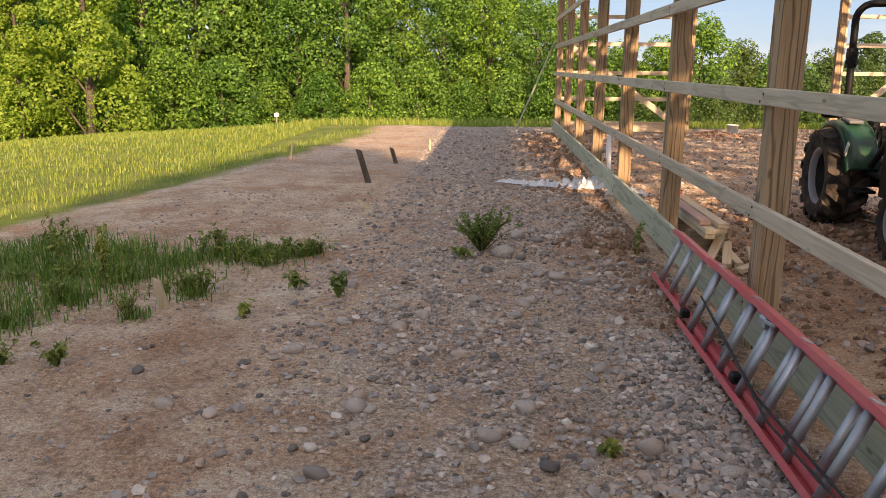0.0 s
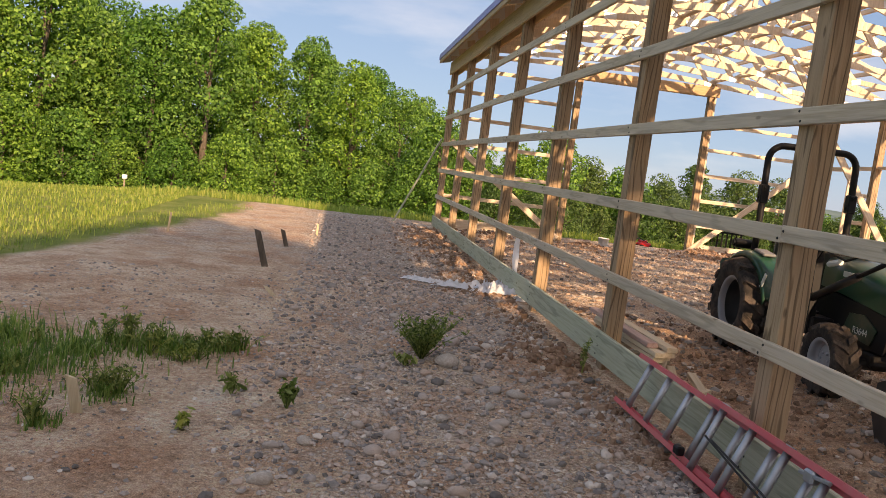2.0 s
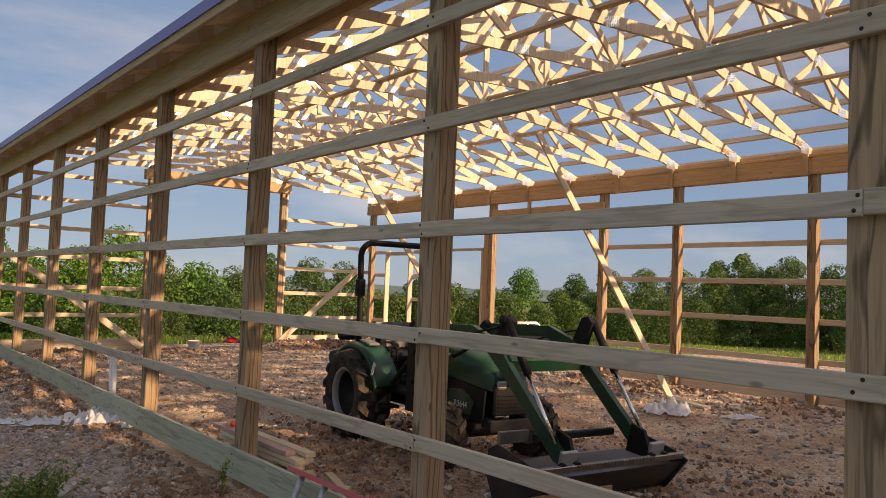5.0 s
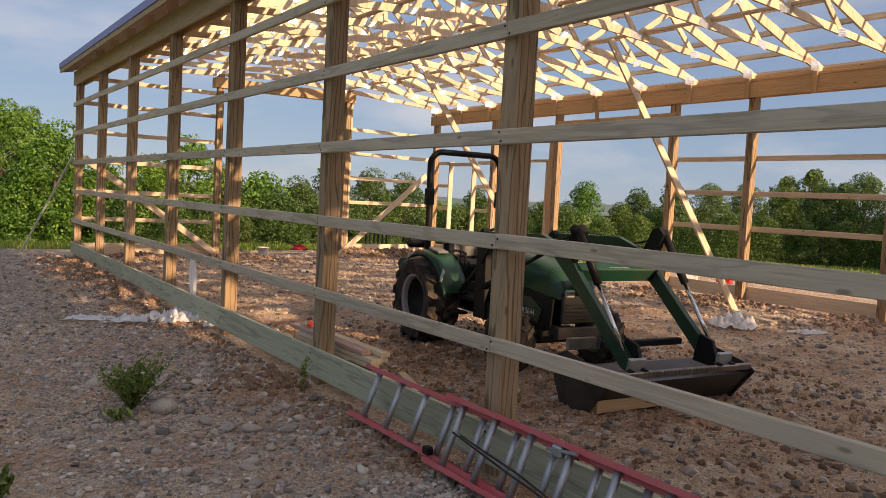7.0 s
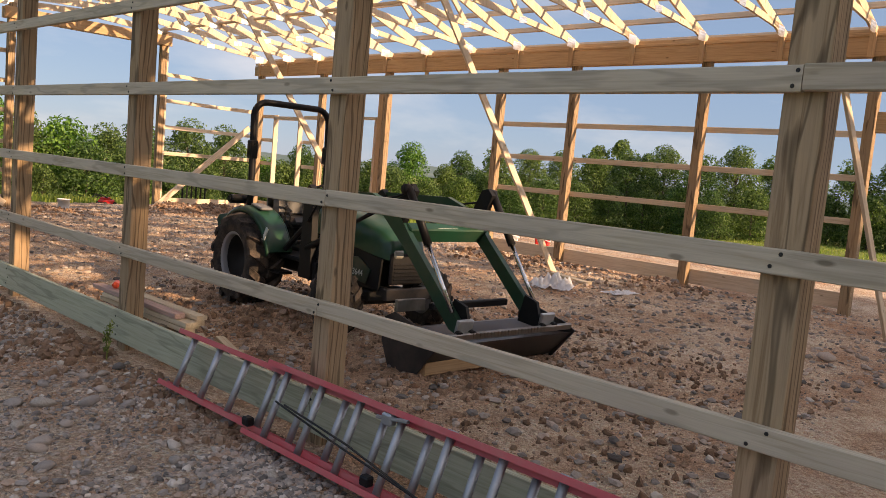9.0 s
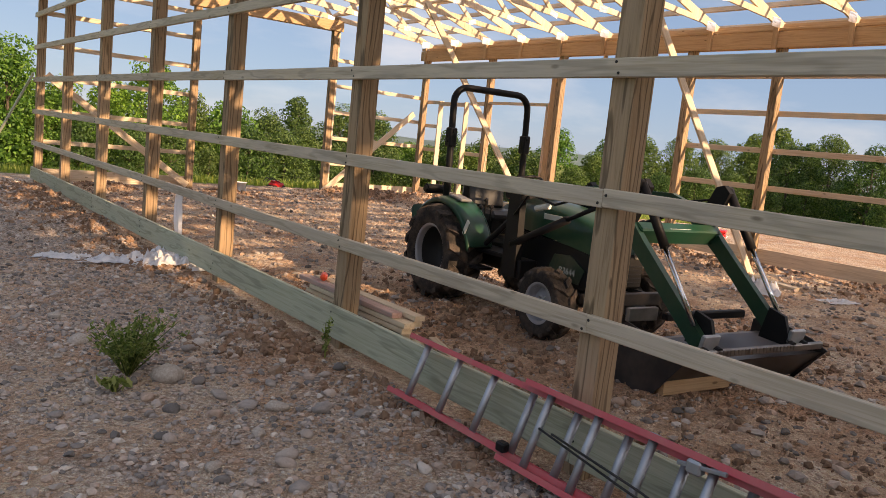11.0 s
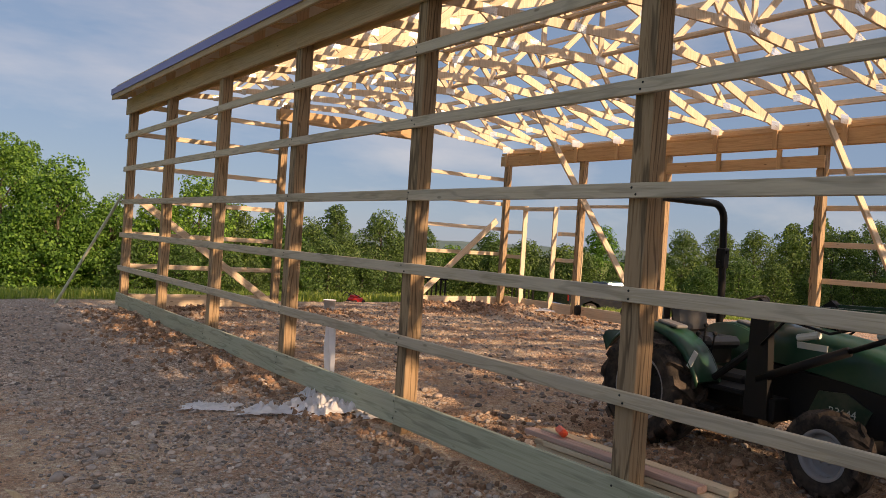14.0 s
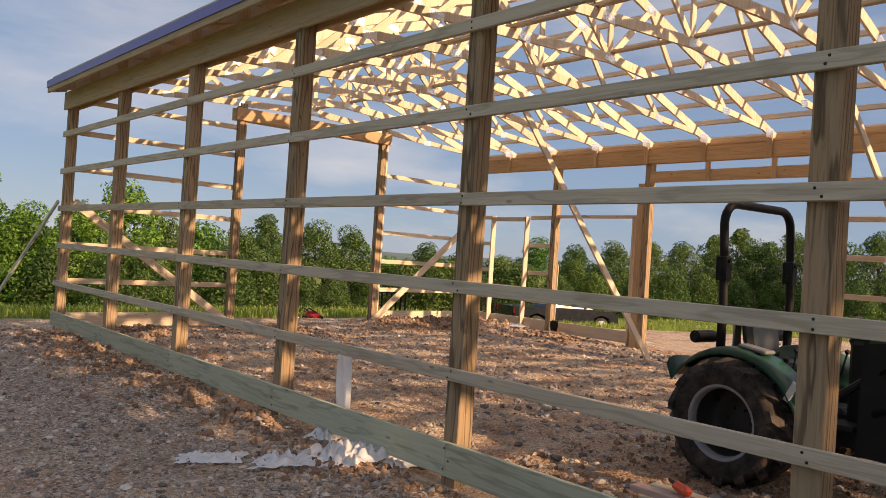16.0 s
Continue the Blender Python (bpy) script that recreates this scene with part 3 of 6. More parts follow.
# north gable
go = YN + POST / 2 + 0.019
for z in (0.80, 1.40, 2.05, 2.66, 3.27, 3.80):
    bb("girt", (NX - 0.05, go, z), (GA - 0.06, go, z), 0.038, 0.089, M_TRUSS)
for z in (0.80, 1.42, 2.05, 2.68, 3.30):
    bb("girt", (GB + 0.08, go, z), (FXW + 0.06, go, z), 0.038, 0.089, M_TRUSS)
bb("skirt_board", (NX - 0.05, go, 0.16), (GA + 0.02, go, 0.16), 0.038, 0.235, M_TRUSS, label="pale treated skirt board")
bb("skirt_board", (GB - 0.02, go, 0.22), (FXW + 0.06, go, 0.22), 0.038, 0.235, M_TRUSS, label="pale treated skirt board")
bb("door_header", (GA - 0.16, YN - 0.09, 4.04), (GB + 0.16, YN - 0.09, 4.07), 0.038, 0.235, M_HEAD)
bb("door_header", (GA - 0.16, YN + 0.09, 4.04), (GB + 0.16, YN + 0.09, 4.07), 0.038, 0.235, M_TRUSS)
# south gable, behind the camera
for x in (GA, GB):
    bb("post", (x, YS, -0.3), (x, YS, 4.25), POST, POST, M_POST, up=(0, 1, 0))
# unseen sheet panel added here to keep sun off the first posts
bm = bmesh.new()
xs0, xs1 = -POST / 2 - 0.03, 1.38
n = 12
for k in range(n):
    a, b = xs0 + (xs1 - xs0) * k / n, xs0 + (xs1 - xs0) * (k + 1) / n
    zt = 4.12 + (b - xs0) * 0.333
    box(bm, ((a + b) / 2, 0, (zt + 0.05) / 2), (b - a, 0.006 if k % 3 else 0.024, zt - 0.05))
part("gable_cladding", bm, M_WALLSHEET, barn, "unseen ribbed sheet added on the south corner bay to cast shade", m=Matrix.Translation((0, YS - POST / 2 - 0.06 - YN, 0)))
# diagonal braces; three run from the trusses down to the ground inside
BRACES = (((7.02, 13.9, 4.08), (9.25, 12.75, 0.05)), ((7.12, 9.02, 4.08), (9.45, 8.2, 0.05)), ((7.2, 3.85, 4.2), (9.2, 3.2, 0.05)))
bb("brace", (1.66, YN - 0.09, 2.1), (4.5, YN - 0.09, 0.1), 0.038, 0.14, M_TRUSS)
bb("brace", (7.8, YN - 0.09, 0.10), (10.3, YN - 0.09, 2.25), 0.038, 0.14, M_TRUSS)
for p, q in BRACES:
    bb("brace", p, q, 0.038, 0.12, M_TRUSS, up=(0.9, 0, 0.4))

# roof trusses with raised, pitched lower chords
MID = (NX + FXW) / 2
HALF = MID - NX
TAIL = 0.27
HEEL = PLATE_HI + 0.005
T_SL, B_SL = 0.318, 0.065


def truss_points():
    """Joints of a truss in its own plane: x across, z up, centred on the ridge."""
    def top(x):
        return HEEL + 0.10 + (HALF + POST / 2 - abs(x)) * T_SL

    def bot(x):
        return HEEL + 0.145 + (HALF + POST / 2 - abs(x)) * B_SL
    return top, bot


top_at, bot_at = truss_points()


def chord(fn, reach, d, cut):
    """A pair of chords that meet at the middle, as one bent mesh."""
    bm = bmesh.new()
    prism(bm, [(-reach, fn(reach) - d + cut), (0, fn(0) - d), (reach, fn(reach) - d + cut), (reach, fn(reach) + d), (0, fn(0) + d), (-reach, fn(reach) + d)], 0.037)
    return mesh_of("chord", bm, M_TRUSS)


def web_list(bot_at):
    out = [((0, bot_at(0)), (0, top_at(0)))]
    for s in (-1, 1):
        bx = [s * HALF * f for f in (0.0, 0.36, 0.66)]
        tx = [s * HALF * f for f in (0.19, 0.52)]
        out += [((bx[0], bot_at(bx[0])), (tx[0], top_at(tx[0]))), ((tx[0], top_at(tx[0])), (bx[1], bot_at(bx[1]))), ((bx[1], bot_at(bx[1])), (tx[1], top_at(tx[1]))), ((tx[1], top_at(tx[1])), (bx[2], bot_at(bx[2])))]
    return out


def plate_mesh():
    """A toothed nail plate with rows of punched slots."""
    bm = bmesh.new()
    box(bm, (0, 0, 0), (0.20, 0.0015, 0.10))
    for i in range(7):
        for j in range(3):
            box(bm, (-0.084 + i * 0.028, -0.002, -0.033 + j * 0.033), (0.005, 0.004, 0.022))
    return mesh_of("nail_plate", bm, M_PLATE)


BOTTOM, TOP, PLATE = chord(bot_at, HALF - 0.02, 0.066, 0.05), chord(top_at, HALF + POST / 2 + TAIL, 0.076, 0.0), plate_mesh()
truss_ys = [YN - 0.02 - 1.22 * i for i in range(17)]
for i, y in enumerate(truss_ys):
    tr = part("truss", BOTTOM, M_TRUSS, barn, m=Matrix.Translation((MID - NX, y - YN, 0)), label="pale softwood roof truss" if i == 0 else "")
    part("top_chord", TOP, M_TRUSS, tr)
    for a, b in web_list(bot_at):
        board("web", (a[0], 0.0, a[1]), (b[0], 0.0, b[1]), 0.036, 0.089, M_TRUSS, tr, up=(1, 0, 0.3))
    joints = [(0, bot_at(0)), (0, top_at(0))] + [(s * HALF * f, bot_at(HALF * f)) for s in (-1, 1) for f in (0.36, 0.66)] + [(s * HALF * f, top_at(HALF * f)) for s in (-1, 1) for f in (0.19, 0.52)]
    for s in (-1, 1):
        part("nail_plate", PLATE, M_PLATE, tr, m=pose(s * (HALF + 0.26), -0.0215, top_at(HALF + 0.26) - 0.01, 0, s * 12, 0) @ Matrix.Diagonal((1.15, 1, 1.55, 1)))
        part("nail_plate", PLATE, M_PLATE, tr, m=pose(s * (HALF - 0.12), -0.0215, HEEL + 0.13, 0, 0, 0) @ Matrix.Diagonal((1.2, 1, 1.5, 1)))
    for jx, jz in joints:
        part("nail_plate", PLATE, M_PLATE, tr, m=pose(jx, -0.0205, jz, 0, random.uniform(-16, 16), 0))
# purlins, drip-edged fascias and runs of bracing along the roof
roof_n, roof_s = YN + 0.14, YS - 0.45
for s in (-1, 1):
    edge = HALF + POST / 2 + TAIL
    for o in [0.08 + 0.61 * k for k in range(9)]:
        x = s * (edge - o)
        z = top_at(x) + 0.076 + 0.045
        bb("purlin", (MID + x, roof_n, z), (MID + x, roof_s, z), 0.038, 0.089, M_TRUSS, up=(s * T_SL, 0, 1))
    if s < 0:
        # gapless boards by the eave, spread wide enough to throw the shade band
        for o in [0.10 + 0.15 * k for k in range(12)]:
            x = s * (edge - o)
            z = top_at(x) + 0.076 + 0.089 + 0.012
            bb("roof_board", (MID + x, roof_n, z), (MID + x, roof_s, z), 0.149, 0.022, M_TRUSS, up=(s * T_SL, 0, 1))
    z = top_at(edge) + 0.01
    bb("fascia", (MID + s * (edge + 0.019), roof_n, z), (MID + s * (edge + 0.019), roof_s, z), 0.038, 0.16, M_BEAM)
    bm = bmesh.new()
    L = roof_n - roof_s
    prof = [(0.0, -0.045), (0.012, -0.045), (0.012, 0.055), (-0.10, 0.093), (-0.10, 0.096), (0.015, 0.062), (0.016, -0.049), (0.0, -0.049)]
    prism(bm, [(s * px, pz) for px, pz in prof], L)
    part("drip_edge", bm, M_DRIP, barn, "dark blue metal drip edge", m=Matrix.Translation((MID + s * (edge + 0.040) - NX, (roof_n + roof_s) / 2 - YN, z + 0.045)))
for x in (-HALF * 0.40, HALF * 0.40, 0.06):
    bb("lateral_brace", (MID + x, YN, bot_at(x) + 0.095), (MID + x, YS, bot_at(x) + 0.095), 0.089, 0.038, M_TRUSS)
# prop against the corner post
prop = thing("timber_prop", "weathered timber prop leaning against the barn corner", "prop", (0.62, 20.1, base_z(0.62, 20.1)))
board("pole", (0, 0, -0.05), (NX - 0.12 - 0.62, YN + 0.06 - 20.1, 2.1), 0.038, 0.089, M_SKIRT, prop, up=(0, 1, 0))

# ---- trees ----
def leaf_cards(bm, pts, size, rng, squash=0.75):
    """Small folded leaf clumps at points with outward normals."""
    for p, nrm in pts:
        s = size * rng.uniform(0.6, 1.4)
        d = (nrm + Vector((rng.gauss(0, 0.55), rng.gauss(0, 0.55), rng.gauss(0.15, 0.5)))).normalized()
        q = d.to_track_quat("Z", "Y") @ Euler((0, 0, rng.uniform(0, 6.28))).to_quaternion()
        a = [q @ Vector(c) * s for c in ((-0.5, 0, 0.10), (-0.12, -0.42 * squash, 0.0), (0.5, -0.05, -0.12), (0.1, 0.42 * squash, 0.03))]
        v = [bm.verts.new(p + c) for c in a]
        bm.faces.new((v[0], v[1], v[2]))
        bm.faces.new((v[0], v[2], v[3]))


def tree_meshes(seed, height, spread, leaves, low=0.05, size=0.27, cone=False, mat=None):
    rng = random.Random(seed)
    trunk = bmesh.new()
    bend = [Vector((rng.uniform(-0.25, 0.25) * t, rng.uniform(-0.25, 0.25) * t, height * 0.82 * t)) for t in (0, 0.25, 0.5, 0.75, 1)]
    r0 = height * 0.017
    tube(trunk, bend, [r0 * 1.35, r0, r0 * 0.8, r0 * 0.5, r0 * 0.15], 8)
    lobes = []
    n = 24 if not cone else 22
    for k in range(n):
        f = (k + 0.5) / n
        h = height * (low + (0.93 - low) * f)
        reach = spread * (math.sin(math.pi * min(1, 0.24 + 0.76 * f)) ** 0.7 if not cone else (1.02 - f) * 1.05)
        ang = k * 2.4 + rng.uniform(-0.5, 0.5)
        c = Vector((math.cos(ang) * reach * 0.62, math.sin(ang) * reach * 0.62, h))
        r = spread * rng.uniform(0.28, 0.48) * (1 if not cone else max(0.35, 1.15 - f))
        lobes.append((c, r))
        if k % 2 == 0:
            st = bend[min(4, int(f * 4))] * 0.9
            tube(trunk, [st, (st + c) / 2 + Vector((0, 0, 0.3)), c], [r0 * 0.4, r0 * 0.25, r0 * 0.08], 5)
    crown = bmesh.new()
    pts = []
    per = leaves // len(lobes)
    for c, r in lobes:
        for _ in range(per):
            d = Vector((rng.gauss(0, 1), rng.gauss(0, 1), rng.gauss(0.1, 1))).normalized()
            rr = r * (rng.uniform(0.55, 1.0) ** 0.5) * (1 + 0.28 * noise.noise(d * 2.3 + c))
            p = c + Vector((d.x * rr, d.y * rr, d.z * rr * 0.82))
            if p.z > 0.15:
                pts.append((p, d))
    leaf_cards(crown, pts, size, rng)
    return mesh_of("trunk", trunk, M_BARK, True), mesh_of("crown", crown, mat or M_LEAF)


# copy of a tree kind with the haze-dulled leaf colour
def greyer(kind):
    me = kind[1].copy()
    me.materials.clear()
    me.materials.append(M_FARLEAF)
    return kind[0], me


KINDS = [tree_meshes(11, 13.0, 3.6, 17000, size=0.22), tree_meshes(12, 12.0, 4.2, 18000, size=0.22), tree_meshes(13, 14.0, 3.4, 17000, size=0.22), tree_meshes(14, 9.0, 3.3, 11000, size=0.22),
         tree_meshes(15, 10.5, 2.6, 7500, 0.12, 0.25), tree_meshes(16, 6.0, 3.0, 6500, 0.03, 0.23)]
CONE = tree_meshes(17, 12.0, 3.6, 17000, 0.03, 0.19, True, M_LEAF2)


def tree(kind, x, y, scale, rz, label, group):
    ob = thing("tree", label, "tree", (x, y, base_z(x, y) - 0.1), rz, group)
    ob.scale = (scale, scale, scale)
    part("trunk", kind[0], M_BARK, ob)
    part("crown", kind[1], M_LEAF, ob)
    return ob


def polar(az, d):
    return d * math.sin(radians(az)), d * math.cos(radians(az))


trng = random.Random(5)
# north-west wood: a dense front of leafy trees with an understorey
az = -58.0
while az < 9:
    d = 54 + trng.uniform(-2.5, 3) - 5 * smooth(-30, -55, az)
    x, y = polar(az, d)
    hs = 1.05 - 0.13 * smooth(-22, -12, az) - 0.14 * smooth(-7, 1, az) - 0.28 * smooth(0, 7, az)
    tree(KINDS[trng.choice((0, 1, 2, 0, 2))], x, y, hs * trng.uniform(0.88, 1.08), trng.uniform(0, 360), "leafy broadleaf tree at the wood's edge in full summer green", "woodland trees")
    x, y = polar(az + 1.6, d - 4.5)
    tree(KINDS[5], x, y, trng.uniform(0.55, 0.85), trng.uniform(0, 360), "low leafy shrub tree at the foot of the wood", "understorey trees")
    if trng.random() < 0.8 and az < 4:
        x, y = polar(az + trng.uniform(-2, 2), d + 7)
        tree(KINDS[trng.choice((0, 2))], x, y, hs * 1.12, trng.uniform(0, 360), "tall broadleaf tree standing behind the wood's edge", "woodland trees")
    az += 3.4
x, y = polar(-27.5, 43)
tree(CONE, x, y, 0.98, 40, "pale yellow-green conical tree in front of the wood", "woodland trees")
x, y = polar(-31.5, 44)
tree(CONE, x, y, 0.8, 140, "pale yellow-green conical tree in front of the wood", "woodland trees")
x, y = 5.0, 47.4
tree(KINDS[3], x, y, 0.80, 75, "rounded pale-leaved tree beyond the barn corner", "woodland trees")
# north hedge beyond the barn
FAR = [greyer(k) for k in KINDS]
az = 9.0
while az < 47:
    d = 46 + 14 * smooth(9, 32, az) + trng.uniform(-2, 2)
    x, y = polar(az, d)
    k = trng.choice((3, 3, 3, 5))
    tree((FAR if trng.random() < 0.6 else KINDS)[k], x, y, trng.uniform(0.52, 0.80) * (1.12 - 0.22 * smooth(12, 30, az)) * (1.0 if k != 5 else 1.2), trng.uniform(0, 360), "bushy hedgerow tree beyond the barn", "hedgerow trees")
    x, y = polar(az + 1.3, d - 2)
    tree(FAR[5], x, y, trng.uniform(0.4, 0.66), trng.uniform(0, 360), "low hedge shrub beyond the barn", "hedge shrubs")
    az += 2.6
x, y = polar(24.3, 63.6)
tree(FAR[4], x, y, 0.72, 30, "thin tall tree rising out of the hedge", "hedgerow trees")
# east line of rounded trees, far off
az = 47.0
while az < 100:
    d = 82 + trng.uniform(-4, 6)
    x, y = polar(az, d)
    k = trng.choice((3, 3, 3, 1))
    tree(FAR[k], x, y, trng.uniform(0.90, 1.12) * (0.78 + 0.12 * smooth(52, 62, az)) * (0.75 if k == 1 else 1.0), trng.uniform(0, 360), "rounded tree in the far eastern tree line", "far trees")
    x, y = polar(az + 1.2, d - 4)
    tree(FAR[5], x, y, trng.uniform(0.6, 0.9), trng.uniform(0, 360), "low shrub in the far eastern tree line", "far shrubs")
    az += 2.4
for azt, s in ((56.7, 0.92), (58.3, 1.0), (60.2, 0.86)):
    x, y = polar(azt, 96)
    tree(FAR[4], x, y, s, azt * 7, "slender tall tree behind the far tree line", "far trees")
# unseen trees added to the south to lay shade over the yard
for row, (ry, hgt) in enumerate(((-15.5, 9.2), (-18.5, 10.2), (-22.0, 11.4))):
    for k in range(14):
        x = -17 + k * 2.9 + row * 1.2
        kd = trng.choice((0, 1, 2))
        tree(KINDS[kd], x, ry + trng.uniform(-0.5, 0.5), hgt / (13.0, 12.0, 14.0)[kd] * trng.uniform(0.95, 1.04), trng.uniform(0, 360), "unseen broadleaf tree added south of the yard to cast shade", "yard trees")

# taller unseen trees added for shade streaks and a shaded barn floor
for x, kd, hgt in ((-6.0, 0, 11.4), (-3.2, 2, 11.7), (-0.5, 0, 11.9), (1.9, 2, 11.6), (3.4, 4, 14.0), (4.9, 4, 14.8), (6.4, 4, 13.8), (8.6, 0, 12.2), (11.0, 2, 12.0), (13.3, 0, 12.3), (15.8, 2, 12.0), (18.2, 0, 12.2), (20.5, 2, 12.0)):
    tree(KINDS[kd], x, -20.2, hgt / (13.0, 12.0, 14.0, 9.0, 10.5)[kd], x * 40, "unseen tall broadleaf tree added south of the yard to cast shade", "yard trees")


# far wooded ridge on the horizon
def ridge():
    bm = bmesh.new()
    rows = []
    for r, zf in ((700, 0.0), (760, 0.6), (840, 1.0), (950, 0.2)):
        row = []
        for k in range(141):
            a = radians(-70 + k * 1.4)
            h = 6 + 9 * (0.5 + 0.5 * noise.noise(Vector((math.sin(a) * 3, math.cos(a) * 3, 2)))) + 1.5 * noise.noise(Vector((k * 0.7, 3, 0)))
            row.append(bm.verts.new((r * math.sin(a), r * math.cos(a), -5 + h * zf)))
        rows.append(row)
    for a, b in zip(rows, rows[1:]):
        for i in range(140):
            bm.faces.new((a[i], a[i + 1], b[i + 1], b[i]))
    # the haze of distance is painted into this blue-green colour
    m = Mat("haze_tinted_woodland", 1.0, 0, 0.05)
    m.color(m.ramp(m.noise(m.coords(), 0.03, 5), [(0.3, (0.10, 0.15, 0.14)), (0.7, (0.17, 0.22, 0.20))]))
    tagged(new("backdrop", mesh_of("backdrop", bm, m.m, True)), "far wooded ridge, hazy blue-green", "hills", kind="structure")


ridge()

# ---- tractor ----
# its own axes: x ahead, y to its left, z up; the rear axle's middle stands over the origin
tractor = thing("tractor", "dark green compact tractor with front loader and black roll bar", "tractor", (4.13, 8.09, ground_z(4.13, 8.09) - 0.015), -95.0)


def wheel(name, at, r, w, rim_r, lugs, lug_h, side, dish):
    """A tractor wheel with a lugged tyre; side is the way its outer face looks along y."""
    bm = bmesh.new()
    prof = [(rim_r, -w * 0.36), (rim_r + 0.03, -w * 0.47), (r * 0.86, -w * 0.5), (r * 0.955, -w * 0.42), (r * 0.975, 0), (r * 0.955, w * 0.42), (r * 0.86, w * 0.5), (rim_r + 0.03, w * 0.47), (rim_r, w * 0.36)]
    n = 40
    rings = []
    for k in range(n):
        a = 2 * math.pi * k / n
        rings.append([bm.verts.new((pr * math.cos(a), py, pr * math.sin(a))) for pr, py in prof])
    for k in range(n):
        a, b = rings[k], rings[(k + 1) % n]
        for i in range(len(prof) - 1):
            bm.faces.new((a[i], a[i + 1], b[i + 1], b[i]))
    bmesh.ops.recalc_face_normals(bm, faces=list(bm.faces))
    tyre = part(name, bm, M_TYRE, tractor, "dusty black lugged tyre", True, m=Matrix.Translation(at))
    # slanting lugs, alternating left and right
    lb = bmesh.new()
    for k in range(lugs):
        for s in (-1, 1):
            a0 = 2 * math.pi * (k + (0.5 if s > 0 else 0.0)) / lugs
            pts = []
            for f, y in ((0.0, 0.02), (0.5, 0.28), (1.0, 0.515)):
                a = a0 + f * 0.30 * 1.0
                rr = r * (0.955 if f < 1 else 0.90)
                pts.append((a, s * y * w, rr))
            hw = 0.50 * math.pi / lugs
            rows = []
            for a, y, rr in pts:
                top = rr + lug_h * (1.0 if abs(y) < 0.45 * w else 0.75)
                rows.append([lb.verts.new((q * math.cos(a + d), y, q * math.sin(a + d))) for d, q in ((-hw, rr - 0.01), (-hw * 0.75, top), (hw * 0.75, top), (hw, rr - 0.01))])
            for p, q in zip(rows, rows[1:]):
                for i in range(3):
                    lb.faces.new((p[i], p[i + 1], q[i + 1], q[i]))
            lb.faces.new(rows[0])
            lb.faces.new(rows[-1][::-1])
    bmesh.ops.recalc_face_normals(lb, faces=list(lb.faces))
    part("tread", lb, M_TREAD, tyre, "dust-caked lugs")
    rb = bmesh.new()
    lip = [(rim_r + 0.014, side * w * 0.41), (rim_r - 0.004, side * w * 0.415), (rim_r - 0.016, side * w * 0.36), (rim_r - 0.020, side * w * 0.24)]
    edge = bmesh.new()
    loops = [[edge.verts.new((pr * math.cos(k * math.pi / 18), py, pr * math.sin(k * math.pi / 18))) for pr, py in lip] for k in range(36)]
    for k in range(36):
        for i in range(len(lip) - 1):
            edge.faces.new((loops[k][i], loops[k][i + 1], loops[(k + 1) % 36][i + 1], loops[(k + 1) % 36][i]))
    bmesh.ops.recalc_face_normals(edge, faces=list(edge.faces))
    part("rim_ring", edge, M_RIM, tyre, "dull silver rim edge", True)
    rp = [(rim_r - 0.021, side * w * 0.25), (rim_r - 0.024, -side * w * max(0.0, dish - 0.06)), (rim_r * 0.72, -side * w * dish), (rim_r * 0.5, -side * w * (dish - 0.04)), (rim_r * 0.2, -side * w * (dish - 0.08)), (0.001, -side * w * (dish - 0.08))]
    rings = []
    for k in range(32):
        a = 2 * math.pi * k / 32
        rings.append([rb.verts.new((pr * math.cos(a), py, pr * math.sin(a))) for pr, py in rp])
    for k in range(32):
        a, b = rings[k], rings[(k + 1) % 32]
        for i in range(len(rp) - 1):
            rb.faces.new((a[i], a[i + 1], b[i + 1], b[i]))
    cyl(rb, (0, -side * w * 0.36, 0), (0, -side * w * 0.30, 0), rim_r, seg=28)
    for k in range(6):
        a = k * math.pi / 3
        cyl(rb, (rim_r * 0.36 * math.cos(a), -side * w * dish, rim_r * 0.36 * math.sin(a)), (rim_r * 0.36 * math.cos(a), -side * w * (dish - 0.11), rim_r * 0.36 * math.sin(a)), 0.013, seg=6)
    bmesh.ops.recalc_face_normals(rb, faces=list(rb.faces))
    # rear disc takes a near-black colour for the shadow in its depth
    part("rim", rb, M_CHASSIS if dish > 0 else M_RIM, tyre, "dished steel disc, coloured dark for the shade inside the rim" if dish > 0 else "dull silver steel rim", True)


for s in (-1, 1):
    wheel("rear_wheel", (0, s * 0.60, 0.485), 0.462, 0.39, 0.275, 14, 0.055, s, 0.30)
    wheel("front_wheel", (1.68, s * 0.56, 0.315), 0.30, 0.22, 0.17, 13, 0.032, s, -0.1)

bm = bmesh.new()
box(bm, (0.15, 0, 0.52), (0.95, 0.34, 0.30), bevel=0.03)
box(bm, (1.05, 0, 0.52), (1.1, 0.30, 0.26), bevel=0.02)
cyl(bm, (0, -0.48, 0.475), (0, 0.48, 0.475), 0.095, seg=16)
cyl(bm, (1.68, -0.46, 0.315), (1.68, 0.46, 0.315), 0.05, seg=12)
box(bm, (1.68, 0, 0.36), (0.2, 0.5, 0.12), bevel=0.02)
box(bm, (-0.45, 0, 0.52), (0.3, 0.22, 0.3), bevel=0.02)
for s in (-1, 1):
    cyl(bm, (-0.5, s * 0.22, 0.35), (-1.0, s * 0.30, 0.22), 0.022, seg=8)
part("chassis", bm, M_CHASSIS, tractor, "greasy black transmission and axles")
bm = bmesh.new()
box(bm, (0.42, 0, 0.58), (0.85, 0.92, 0.045), bevel=0.012)
